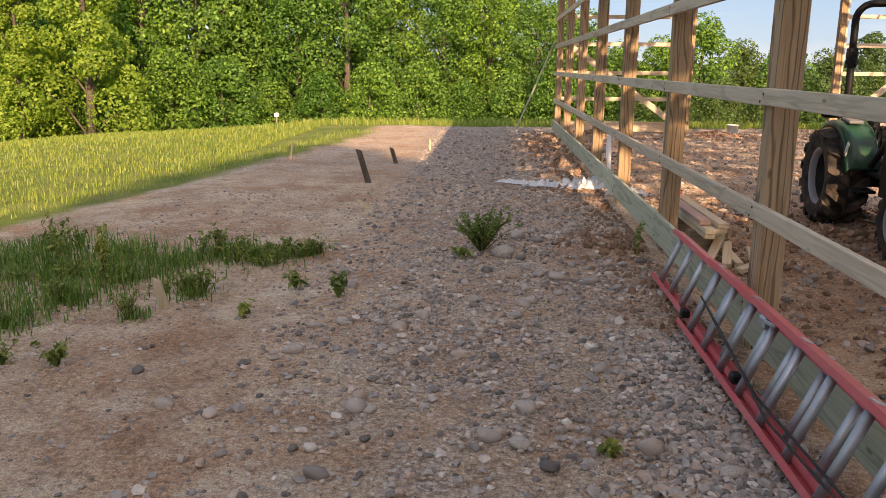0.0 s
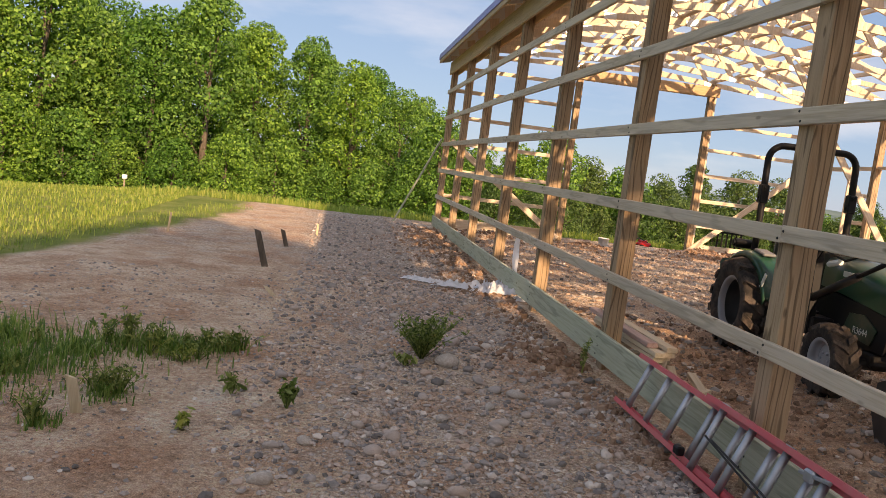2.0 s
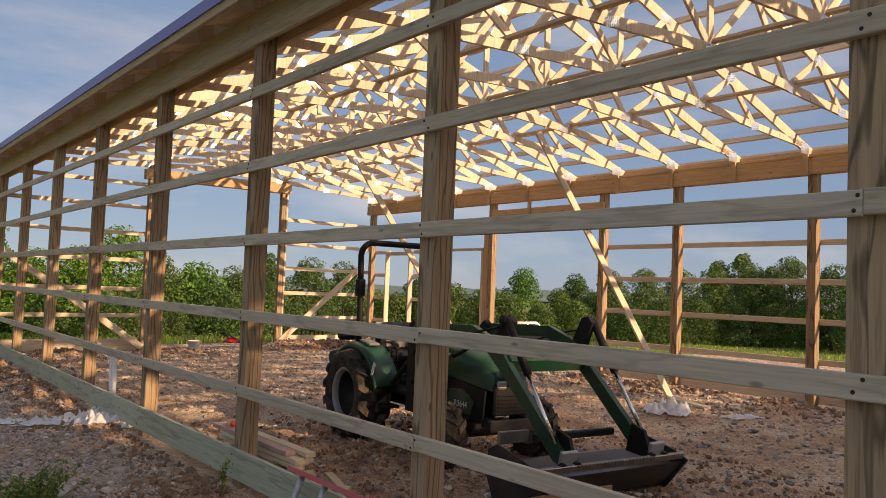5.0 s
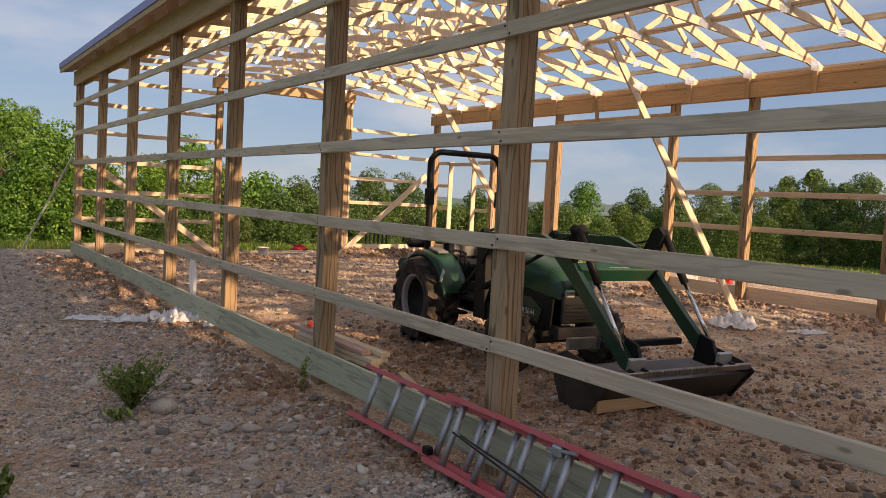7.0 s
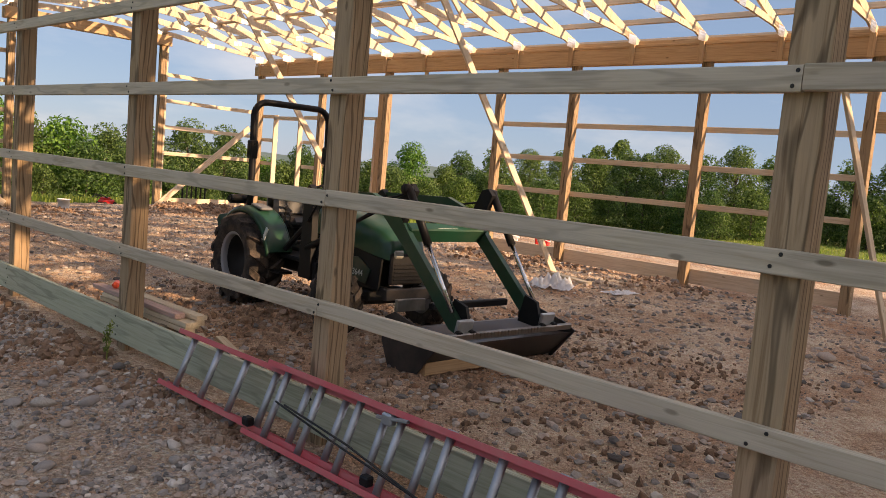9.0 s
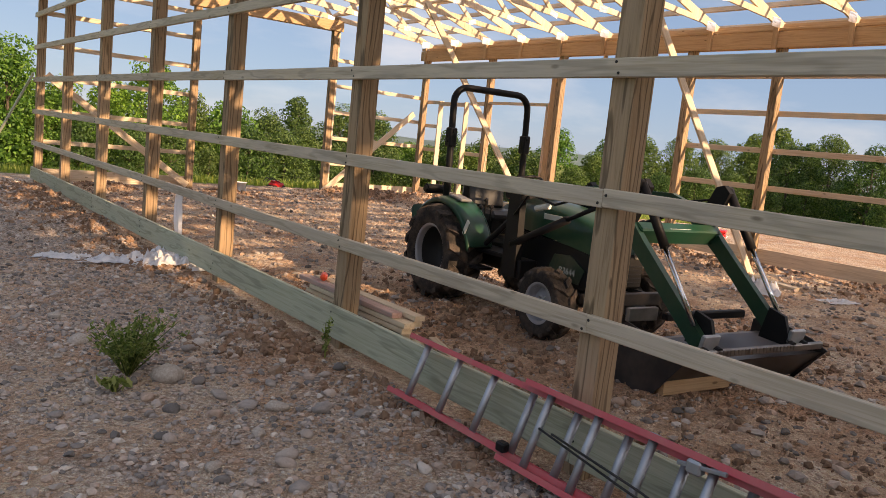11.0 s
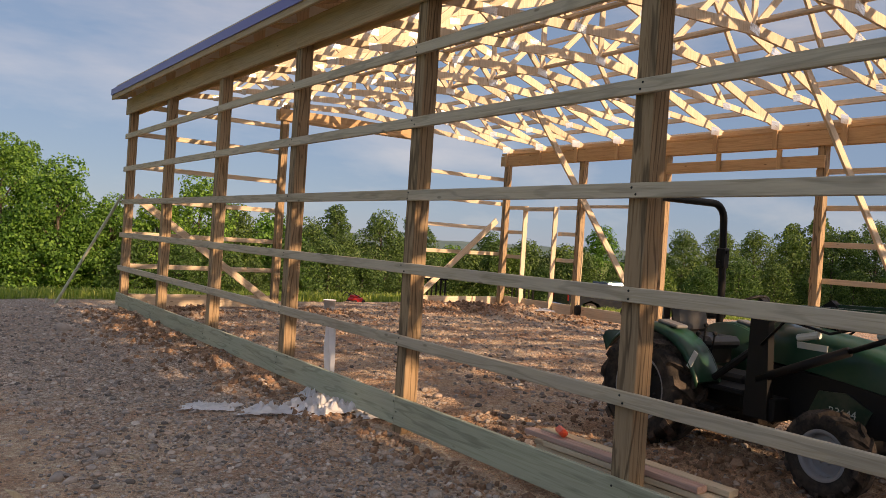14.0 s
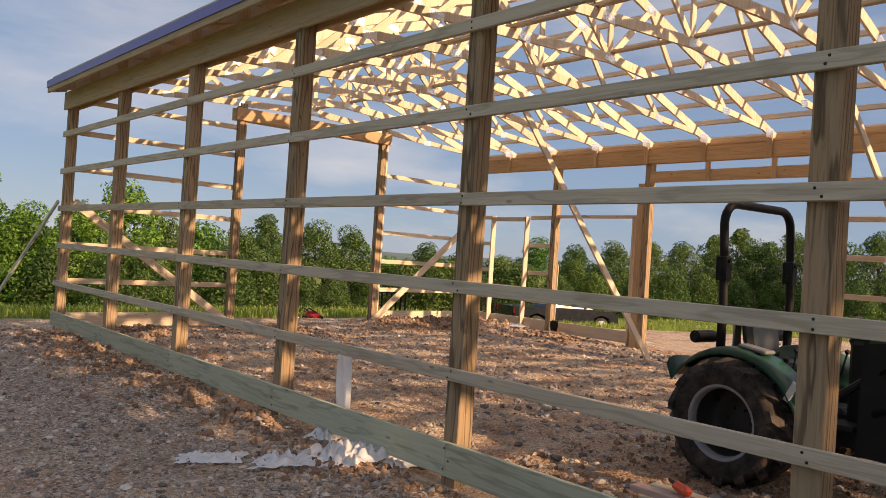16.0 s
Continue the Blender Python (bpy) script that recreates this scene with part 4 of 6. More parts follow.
for s in (-1, 1):
    box(bm, (0.50, s * 0.50, 0.42), (0.34, 0.16, 0.03), bevel=0.008)
part("footboard", bm, M_BLACK, tractor)


def hood():
    """Rounded bonnet, lofted from cross-sections."""
    bm = bmesh.new()
    rows = []
    for x, hw, zt, zb in ((0.80, 0.25, 1.16, 0.86), (1.15, 0.262, 1.145, 0.84), (1.55, 0.262, 1.10, 0.80), (1.85, 0.245, 1.03, 0.76), (1.98, 0.215, 0.95, 0.74), (2.02, 0.18, 0.88, 0.74)):
        row = []
        for k in range(15):
            t = k / 14
            a = math.pi * t
            y = hw * math.copysign(abs(math.cos(a)) ** 0.45, math.cos(a))
            z = zb + (zt - zb) * math.sin(a) ** 0.5
            row.append(bm.verts.new((x, y, z)))
        rows.append(row)
    for a, b in zip(rows, rows[1:]):
        for i in range(14):
            bm.faces.new((a[i], a[i + 1], b[i + 1], b[i]))
    bm.faces.new(rows[0])
    bm.faces.new(rows[-1][::-1])
    bmesh.ops.recalc_face_normals(bm, faces=list(bm.faces))
    return bm


bonnet = part("bonnet", hood(), M_GREEN, tractor, "glossy dark green bonnet", True)
for s in (-1, 1):
    bm = bmesh.new()
    box(bm, (1.30, s * 0.268, 1.02), (0.26, 0.006, 0.05), bevel=0.002)
    part("badge", bm, M_DECAL, bonnet)
    bm = bmesh.new()
    prism(bm, [(0.86, 0.46), (1.92, 0.44), (1.95, 0.74), (1.55, 0.80), (0.86, 0.84)], 0.02, Matrix.Translation((0, s * 0.25, 0)))
    side = part("side_panel", bm, M_BLACK, tractor)
    bm = bmesh.new()
    prism(bm, [(1.30, 0.52), (1.74, 0.48), (1.80, 0.62), (1.60, 0.72), (1.38, 0.70)], 0.012, Matrix.Translation((0, s * 0.268, 0)))
    part("lower_cowl", bm, M_DKGREEN, side)
cu = bpy.data.curves.new("model_number", "FONT")
cu.body, cu.size, cu.extrude, cu.align_x = "R3644", 0.085, 0.001, "CENTER"
txt = new("model_number", cu)
me = bpy.data.meshes.new_from_object(txt)
bpy.data.objects.remove(txt)
me.materials.append(M_DECAL)
part("model_number", me, M_DECAL, tractor, "pale lettering", m=pose(1.58, -0.2775, 0.545, 90, 0, 0))

bm = bmesh.new()
box(bm, (2.005, 0, 0.66), (0.05, 0.40, 0.30), bevel=0.015)
grille = part("grille", bm, M_BLACK, tractor)
for k in range(5):
    bm = bmesh.new()
    box(bm, (2.035, 0, 0.56 + k * 0.035), (0.014, 0.34, 0.012), bevel=0.003)
    part("slat", bm, M_BLACK, grille)
for s in (-1, 1):
    bm = bmesh.new()
    box(bm, (2.03, s * 0.125, 0.80), (0.04, 0.11, 0.075), bevel=0.015)
    part("headlight", bm, M_LENS, grille, "pale round-cornered headlight")
bm = bmesh.new()
box(bm, (2.12, 0, 0.44), (0.06, 0.66, 0.11), bevel=0.008)
box(bm, (2.0, -0.22, 0.44), (0.25, 0.03, 0.09))
box(bm, (2.0, 0.22, 0.44), (0.25, 0.03, 0.09))
part("front_bumper", bm, M_BUCKET, tractor, "worn dark steel bumper plate")


def fender(s):
    bm = bmesh.new()
    path = []
    for k in range(15):
        a = radians(158 - k * 10.2)
        path.append((0.60 * math.cos(a) - 0.02, 0.475 + 0.57 * math.sin(a)))
    path[0] = (-0.58, 0.90)
    rows = []
    for x, z in path:
        rows.append([bm.verts.new((x, s * y, z + dz)) for y, dz in ((0.38, -0.02), (0.40, 0.01), (0.58, 0.014), (0.66, 0.0), (0.685, -0.05), (0.67, -0.05), (0.655, -0.015), (0.40, -0.012))])
    for a, b in zip(rows, rows[1:]):
        for i in range(8):
            bm.faces.new((a[i], a[(i + 1) % 8], b[(i + 1) % 8], b[i]))
    bm.faces.new(rows[0])
    bm.faces.new(rows[-1][::-1])
    inner = [(x, z) for x, z in path] + [(0.45, 0.55), (-0.45, 0.55)]
    prism(bm, inner, 0.02, Matrix.Translation((0, s * 0.385, 0)))
    bmesh.ops.recalc_face_normals(bm, faces=list(bm.faces))
    f = part("fender", bm, M_GREEN, tractor, "dark green rear mudguard", True)
    bm = bmesh.new()
    box(bm, (0.12, s * 0.52, 1.055), (0.24, 0.14, 0.03), pose(0, 0, 0, 0, 8, 0), bevel=0.01)
    part("cup_tray", bm, M_GREY, f)
    bm = bmesh.new()
    box(bm, (0.50, s * 0.672, 0.80), (0.05, 0.012, 0.16), pose(0, 0, 0, 0, 28, 0), bevel=0.004)
    part("warning_decal", bm, M_DECAL, f)
    bm = bmesh.new()
    cyl(bm, (-0.34, s * 0.42, 1.10), (-0.34, s * 0.66, 1.10), 0.05, seg=14)
    cyl(bm, (-0.34, s * 0.64, 1.10), (-0.34, s * 0.68, 1.10), 0.035, seg=12)
    part("rear_lamp", bm, M_BLACK, f)


fender(-1)
fender(1)


def rounded_hoop(hw, z0, z1, x0, lean, rad):
    pts = [(x0, -hw, z0), (x0, -hw, (z0 + z1) / 2)]
    for k in range(7):
        a = math.pi * (1 - k / 12)
        pts.append((x0 + lean, -hw + rad + rad * math.cos(a), z1 - rad + rad * math.sin(a)))
    for k in range(7):
        a = math.pi * (0.5 - k / 12)
        pts.append((x0 + lean, hw - rad + rad * math.cos(a), z1 - rad + rad * math.sin(a)))
    return pts + [(x0, hw, (z0 + z1) / 2), (x0, hw, z0)]


bm = bmesh.new()
tube(bm, rounded_hoop(0.485, 0.60, 2.19, -0.22, -0.03, 0.16), 0.036, 12)
rops = part("roll_bar", bm, M_BLACK, tractor, "black folding roll bar", True)
for s in (-1, 1):
    bm = bmesh.new()
    box(bm, (-0.235, s * 0.485, 1.66), (0.10, 0.09, 0.20), bevel=0.012)
    cyl(bm, (-0.30, s * 0.485, 1.72), (-0.17, s * 0.485, 1.72), 0.018, seg=8)
    cyl(bm, (-0.235, s * 0.43, 1.62), (-0.235, s * 0.54, 1.62), 0.018, seg=8)
    part("hinge_bracket", bm, M_BLACK, rops)
bm = bmesh.new()
box(bm, (0.06, 0, 0.90), (0.44, 0.44, 0.11), bevel=0.04)
seat = part("seat", bm, M_SEAT, tractor, "black vinyl seat")
bm = bmesh.new()
box(bm, (-0.17, 0, 1.10), (0.10, 0.44, 0.34), pose(0, 0, 0, 0, -10, 0), bevel=0.04)
part("backrest", bm, M_SEAT, seat)
bm = bmesh.new()
box(bm, (0.04, 0, 0.78), (0.34, 0.34, 0.14), bevel=0.01)
part("seat_base", bm, M_BLACK, seat)
bm = bmesh.new()
box(bm, (-0.265, -0.20, 1.12), (0.02, 0.10, 0.30), bevel=0.006)
part("slow_vehicle_plate", bm, M_STEEL, tractor, "bright bare metal plate")
bm = bmesh.new()
box(bm, (0.74, 0, 0.88), (0.16, 0.42, 0.62), bevel=0.03)
box(bm, (0.72, 0, 1.20), (0.18, 0.36, 0.10), pose(0, 0, 0, 0, -25, 0), bevel=0.03)
dash = part("dashboard", bm, M_BLACK, tractor)
bm = bmesh.new()
ring = [(0.52 + 0.175 * 0.55 * math.cos(t * math.pi / 10), 0.175 * math.sin(t * math.pi / 10), 1.27 + 0.175 * 0.83 * math.cos(t * math.pi / 10) * 0.55) for t in range(21)]
tube(bm, ring, 0.014, 8)
for k in (0, 7, 13):
    cyl(bm, (0.53, 0, 1.25), ring[k], 0.009, seg=6)
cyl(bm, (0.66, 0, 1.12), (0.53, 0, 1.25), 0.022, seg=10)
part("steering_wheel", bm, M_BLACK, dash, "", True)
for s, x, h in ((-1, 0.30, 0.26), (-1, 0.40, 0.20), (1, 0.32, 0.24), (-1, 0.22, 0.18)):
    bm = bmesh.new()
    cyl(bm, (x, s * 0.34, 0.80), (x + 0.05, s * 0.36, 0.80 + h), 0.008, seg=6)
    bmesh.ops.create_icosphere(bm, subdivisions=1, radius=0.024, matrix=Matrix.Translation((x + 0.05, s * 0.36, 0.81 + h)))
    part("lever", bm, M_BLACK, tractor)
# loader
for s in (-1, 1):
    bm = bmesh.new()
    prism(bm, [(0.88, 0.42), (1.10, 0.42), (1.06, 1.30), (0.98, 1.36), (0.90, 1.30)], 0.07, Matrix.Translation((0, s * 0.45, 0)))
    box(bm, (1.02, s * 0.36, 0.50), (0.24, 0.2, 0.18), bevel=0.01)
    mast = part("loader_mast", bm, M_BLACK, tractor)
    bm = bmesh.new()
    tube(bm, [(0.92, s * 0.45, 0.95), (0.55, s * 0.45, 0.66), (0.20, s * 0.44, 0.52)], 0.030, 8)
    part("mast_brace", bm, M_BLACK, mast)
    bm = bmesh.new()
    prism(bm, [(0.93, 1.20), (1.02, 1.33), (2.02, 1.36), (2.40, 1.24), (2.62, 1.02), (3.30, 0.42), (3.25, 0.34), (3.18, 0.36), (2.56, 0.91), (2.22, 1.17), (1.95, 1.25), (1.02, 1.21)], 0.055, Matrix.Translation((0, s * 0.46, 0)))
    arm = part("loader_arm", bm, M_GREEN, tractor, "dark green bent loader arm")
    bm = bmesh.new()
    cyl(bm, (0.98, s * 0.46, 0.72), (1.72, s * 0.46, 1.05), 0.036, seg=12)
    cyl(bm, (1.72, s * 0.46, 1.05), (2.10, s * 0.46, 1.215), 0.02, seg=10)
    part("lift_cylinder", bm, M_BLACK, arm, "", True)
    bm = bmesh.new()
    cyl(bm, (2.56, s * 0.50, 1.44), (2.86, s * 0.50, 1.00), 0.036, seg=12)
    cyl(bm, (2.54, s * 0.46, 1.43), (2.54, s * 0.54, 1.43), 0.045, seg=12)
    part("tilt_cylinder", bm, M_BLACK, arm, "", True)
    bm = bmesh.new()
    cyl(bm, (2.86, s * 0.50, 1.00), (3.22, s * 0.50, 0.50), 0.019, seg=10)
    part("cylinder_rod", bm, M_CHROME, arm, "bright chrome rod", True)
    bm = bmesh.new()
    prism(bm, [(2.34, 1.20), (2.50, 1.14), (2.62, 1.42), (2.56, 1.48), (2.48, 1.46)], 0.05, Matrix.Translation((0, s * 0.46, 0)))
    part("cylinder_bracket", bm, M_BLACK, arm)
    bm = bmesh.new()
    tube(bm, [(1.02, s * 0.50, 1.0), (1.25, s * 0.53, 1.22), (1.6, s * 0.52, 1.16), (2.0, s * 0.52, 1.28), (2.45, s * 0.53, 1.36), (2.56, s * 0.52, 1.40)], 0.011, 6)
    part("hydraulic_hose", bm, M_BLACK, arm, "", True)
    bm = bmesh.new()
    cyl(bm, (1.35, s * 0.515, 1.10), (1.52, s * 0.515, 1.14), 0.028, seg=8)
    part("grip_sleeve", bm, M_DECAL, arm)
bm = bmesh.new()
box(bm, (2.50, 0, 1.06), (0.10, 0.92, 0.15), pose(0, 0, 0, 0, 35, 0), bevel=0.012)
bar = part("cross_beam", bm, M_GREEN, tractor, "dark green loader cross beam")
bm = bmesh.new()
box(bm, (2.553, -0.02, 1.085), (0.004, 0.24, 0.05), pose(0, 0, 0, 0, 35, 0))
part("badge", bm, M_DECAL, bar)


def bucket():
    """The loader bucket, tipped down on its cutting edge; its back carries the hooks."""
    W = 0.80
    shell = [(2.86, -0.03), (2.74, 0.20), (2.76, 0.40), (2.88, 0.46), (3.30, 0.37), (3.44, 0.31), (3.20, 0.03), (3.02, -0.01)]
    bm = bmesh.new()
    plate = [(2.88, 0.0), (2.78, 0.20), (2.81, 0.31), (2.92, 0.33), (3.26, 0.27), (3.40, 0.29), (3.18, 0.05)]
    out = []
    for y in (-W + 0.01, W - 0.01):
        out.append([bm.verts.new((x, y, z)) for x, z in plate])
    n = len(plate)
    for i in range(n):
        bm.faces.new((out[0][i], out[0][(i + 1) % n], out[1][(i + 1) % n], out[1][i]))
    for s in (-1, 1):
        prism(bm, shell, 0.014, Matrix.Translation((0, s * W, 0)))
    bmesh.ops.recalc_face_normals(bm, faces=list(bm.faces))
    return bm


bk = part("bucket", bucket(), M_BUCKET, tractor, "worn black loader bucket with mud on it")
bm = bmesh.new()
box(bm, (3.385, 0, 0.345), (0.035, 1.58, 0.055), pose(0, 0, 0, 0, 15, 0), bevel=0.006)
for k in range(22):
    box(bm, (3.405, -0.42 + k * 0.04, 0.35), (0.008, 0.012, 0.045), pose(0, 0, 0, 25, 15, 0))
part("step_bar", bm, M_STEEL, bk, "scuffed bare steel bar")
bm = bmesh.new()
box(bm, (2.90, 0, 0.49), (0.06, 0.9, 0.06), bevel=0.01)
part("stiffener", bm, M_BLACK, bk)
bm = bmesh.new()
box(bm, (2.84, -0.62, 0.50), (0.04, 0.30, 0.10), bevel=0.006)
part("side_cutter", bm, M_STEEL, bk)
for s in (-1, 1):
    bm = bmesh.new()
    box(bm, (3.36, s * 0.49, 0.42), (0.035, 0.17, 0.11), pose(0, 0, 0, 0, 12, 0), bevel=0.008)
    hk = part("hook_plate", bm, M_ALU, bk, "pale worn steel hook plate")
    for d in (-0.045, 0.045):
        bm = bmesh.new()
        cyl(bm, (3.36, s * 0.49 + d * 1.6, 0.36), (3.395, s * 0.49 + d * 1.6, 0.35), 0.038, seg=14)
        part("pin", bm, M_BLACK, hk)
    bm = bmesh.new()
    prism(bm, [(3.10, 0.36), (3.38, 0.34), (3.30, 0.56), (3.16, 0.60)], 0.03, Matrix.Translation((0, s * 0.42, 0)))
    part("bracket", bm, M_BLACK, bk)

# ---- ladder on its edge along the wall ----
ladder = thing("extension_ladder", "red fibreglass extension ladder with aluminium rungs lying on edge", "ladder", (1.28, 5.5, 0.0))
D = Vector((0.155, 0, 0.372)).normalized()      # across the ladder, lower rail to upper rail
N = Vector((-0.372, 0, 0.155)).normalized()     # out of its face
WID = 0.405


def rail(parent, y0, y1, base, name="rail", flip=1):
    """A channel-shaped fibreglass rail."""
    bm = bmesh.new()
    prof = [(0, -0.038), (0.0, 0.038), (0.030, 0.038), (0.030, 0.030), (0.008, 0.030), (0.008, -0.030), (0.030, -0.030), (0.030, -0.038)]
    a = [bm.verts.new(base + D * (p * flip) + N * q + Vector((0, y0, 0))) for p, q in prof]
    b = [bm.verts.new(base + D * (p * flip) + N * q + Vector((0, y1, 0))) for p, q in prof]
    for i in range(8):
        bm.faces.new((a[i], a[(i + 1) % 8], b[(i + 1) % 8], b[i]))
    bm.faces.new(a)
    bm.faces.new(b[::-1])
    bmesh.ops.recalc_face_normals(bm, faces=list(bm.faces))
    return part(name, bm, M_RED, parent)


for sec, (y0, y1, off, w) in enumerate(((0.02, -5.2, 0.035, WID - 0.03), (-1.05, -6.1, -0.048 + 0.085 + 0.05, WID + 0.02))):
    base = Vector((0, 0, 0.035)) + N * off
    if sec:
        base -= D * 0.025
    lo = rail(ladder, y0, y1, base)
    hi = rail(ladder, y0, y1, base + D * w, flip=-1)
    k = 0
    y = y0 - 0.16
    while y > y1 + 0.05:
        bm = bmesh.new()
        cyl(bm, base + D * 0.006 + Vector((0, y, 0)), base + D * (w - 0.006) + Vector((0, y, 0)), 0.0205, seg=12)
        part("rung", bm, M_ALU, ladder, "", True)
        if sec == 1 and k % 2 == 0:
            bm = bmesh.new()
            cyl(bm, base + D * (w - 0.004) + Vector((0, y, 0)), base + D * (w + 0.004) + Vector((0, y, 0)), 0.026, seg=10)
            part("rung_plate", bm, M_ALU, hi)
        y -= 0.305
        k += 1
for yy in (-1.05, -2.05):
    bm = bmesh.new()
    box(bm, Vector((0, yy, 0.06)) + N * 0.09 + D * 0.02, (0.05, 0.06, 0.05), bevel=0.008)
    part("rail_guide", bm, M_BLACK, ladder)
bm = bmesh.new()
box(bm, Vector((0, -2.05, 0.04)) + D * 0.34 + N * 0.10, (0.05, 0.07, 0.06), bevel=0.01)
cyl(bm, Vector((0, -1.97, 0.04)) + D * 0.33 + N * 0.10, Vector((0, -2.2, 0.04)) + D * 0.36 + N * 0.13, 0.010, seg=6)
part("rung_lock", bm, M_ALU, ladder)
bm = bmesh.new()
p0 = Vector((0, -1.25, 0.04)) + D * 0.20 + N * 0.13
tube(bm, [p0, p0 + Vector((-0.02, -0.5, -0.06)), p0 + Vector((-0.03, -1.1, -0.13)), p0 + Vector((-0.02, -2.3, -0.10)), p0 + Vector((0.0, -3.6, 0.02))], 0.0055, 6)
p1 = p0 + Vector((-0.015, -0.1, 0.01))
tube(bm, [p1, p1 + Vector((-0.03, -0.55, -0.04)), p1 + Vector((-0.045, -1.2, -0.15)), p1 + Vector((-0.02, -2.2, -0.12)), p1 + Vector((0.0, -3.5, 0.0))], 0.0055, 6)
part("rope", bm, M_CORD, ladder, "black pull rope", True)

# ---- lumber, blocks, stakes ----
lrng = random.Random(21)
for y in (6.50, 7.35):
    ob = thing("sleeper_block", "rough timber block under the lumber stack", "timber block", (1.70, y, ground_z(1.9, y) + 0.09), group="sleeper blocks")
    board("block", (0, 0, 0), (0.32, 0, 0), 0.09, 0.21, M_OLD, ob)
for k in range(6):
    lay, col = divmod(k, 2)
    y1 = 6.22 + lrng.uniform(-0.05, 0.12)
    ln = lrng.uniform(1.35, 1.55)
    x = 1.80 + col * 0.105 + lrng.uniform(-0.012, 0.012)
    z = ground_z(1.9, 6.9) + 0.215 + lay * 0.045
    ob = thing("lumber_board", "pale pinkish sawn board in a small stack beside the post", "board", (x, y1, z), group="lumber stack")
    board("plank", (0, 0, 0), (lrng.uniform(-0.02, 0.03), ln, lrng.uniform(-0.003, 0.004)), 0.089, 0.038, M_PINK if lay == 2 and col == 0 else M_LUMBER, ob)
for k, (x, y, rz, ln, up) in enumerate(((1.78, 6.12, 62, 0.42, 0.16), (1.90, 6.02, 75, 0.38, 0.10), (2.02, 6.10, 100, 0.45, 0.12), (1.95, 5.88, 40, 0.3, 0.02), (2.12, 6.0, 80, 0.40, 0.05), (1.70, 5.95, 110, 0.28, 0.0))):
    ob = thing("wood_offcut", "short pale timber offcut tossed against the lumber stack", "offcut", (x, y, ground_z(x, y) + 0.03), rz, group="timber offcuts")
    board("plank", (0, 0, 0), (ln, 0, up), 0.07, 0.038, M_LUMBER, ob)
ob = thing("spreader_block", "raw timber beam lying under the bucket", "beam", (3.08, 4.95, ground_z(3.4, 4.93) + 0.045), 0)
board("beam", (0, 0, 0), (0.86, -0.075, 0.01), 0.09, 0.10, M_HEAD, ob)
ob = thing("splintered_block", "splintered offcut of timber lying by the bucket", "offcut", (3.78, 4.96, ground_z(3.8, 5.0) + 0.03), 70)
board("plank", (0, 0, 0), (0.20, 0.02, 0.05), 0.08, 0.06, M_OLD, ob)
ob = thing("treated_plank", "pale plank lying on earth behind the ladder", "plank", (1.78, 3.2, ground_z(1.78, 3.9) + 0.03), 0)
board("plank", (0, 0, 0), (-0.02, 1.6, 0.01), 0.14, 0.038, M_LUMBER, ob)
for k, (x, y, rz, ln) in enumerate(((6.0, 9.0, 12, 1.6), (6.15, 9.12, 8, 1.2), (6.4, 8.95, 25, 1.0), (8.9, 7.2, 70, 0.9))):
    ob = thing("floor_plank", "loose plank lying on the barn's earth floor", "plank", (x, y, ground_z(x, y) + 0.03), rz, group="loose planks")
    board("plank", (0, 0, 0), (ln, 0, 0.015), 0.14, 0.038, M_LUMBER if k % 2 else M_OLD, ob)


def stake(x, y, h, lean_x, lean_y, w, mat, label):
    ob = thing("stake", label, "stake", (x, y, ground_z(x, y)), group="survey stakes")
    bm = bmesh.new()
    box(bm, (0, 0, h * 0.42), (w, 0.02, h * 1.16), bevel=0.003)
    for v in bm.verts:
        v.co.x += lean_x * v.co.z
        v.co.y += lean_y * v.co.z
        if v.co.z > h * 0.9:
            v.co.z -= 0.3 * w * (v.co.x > lean_x * h)
    part("stick", bm, mat, ob)


stake(-1.62, 10.4, 0.46, -0.30, 0.1, 0.085, M_BARK, "dark weathered wooden stake leaning over bare earth")
stake(-1.50, 12.5, 0.26, -0.3, 0.1, 0.07, M_BARK, "short dark stake leaning in the gravel")
stake(-1.10, 14.4, 0.22, 0.0, 0.0, 0.035, M_STAKE, "short pale stake at the pad's edge")
stake(-2.04, 4.63, 0.20, -0.22, 0.05, 0.06, M_STAKE, "pale raw wooden stake beside the grass patch")
stake(-1.50, 6.35, 0.12, -0.2, 0.0, 0.05, M_STAKE, "short pale stake stub in the earth")
stake(-1.35, 8.5, 0.10, -0.9, 0.0, 0.06, M_STAKE, "pale stake stub pushed over")
stake(-3.35, 13.0, 0.30, 0.1, 0.0, 0.03, M_OLD, "thin dark stake at the grass edge")

# ---- plastic film, bucket, boxes ----


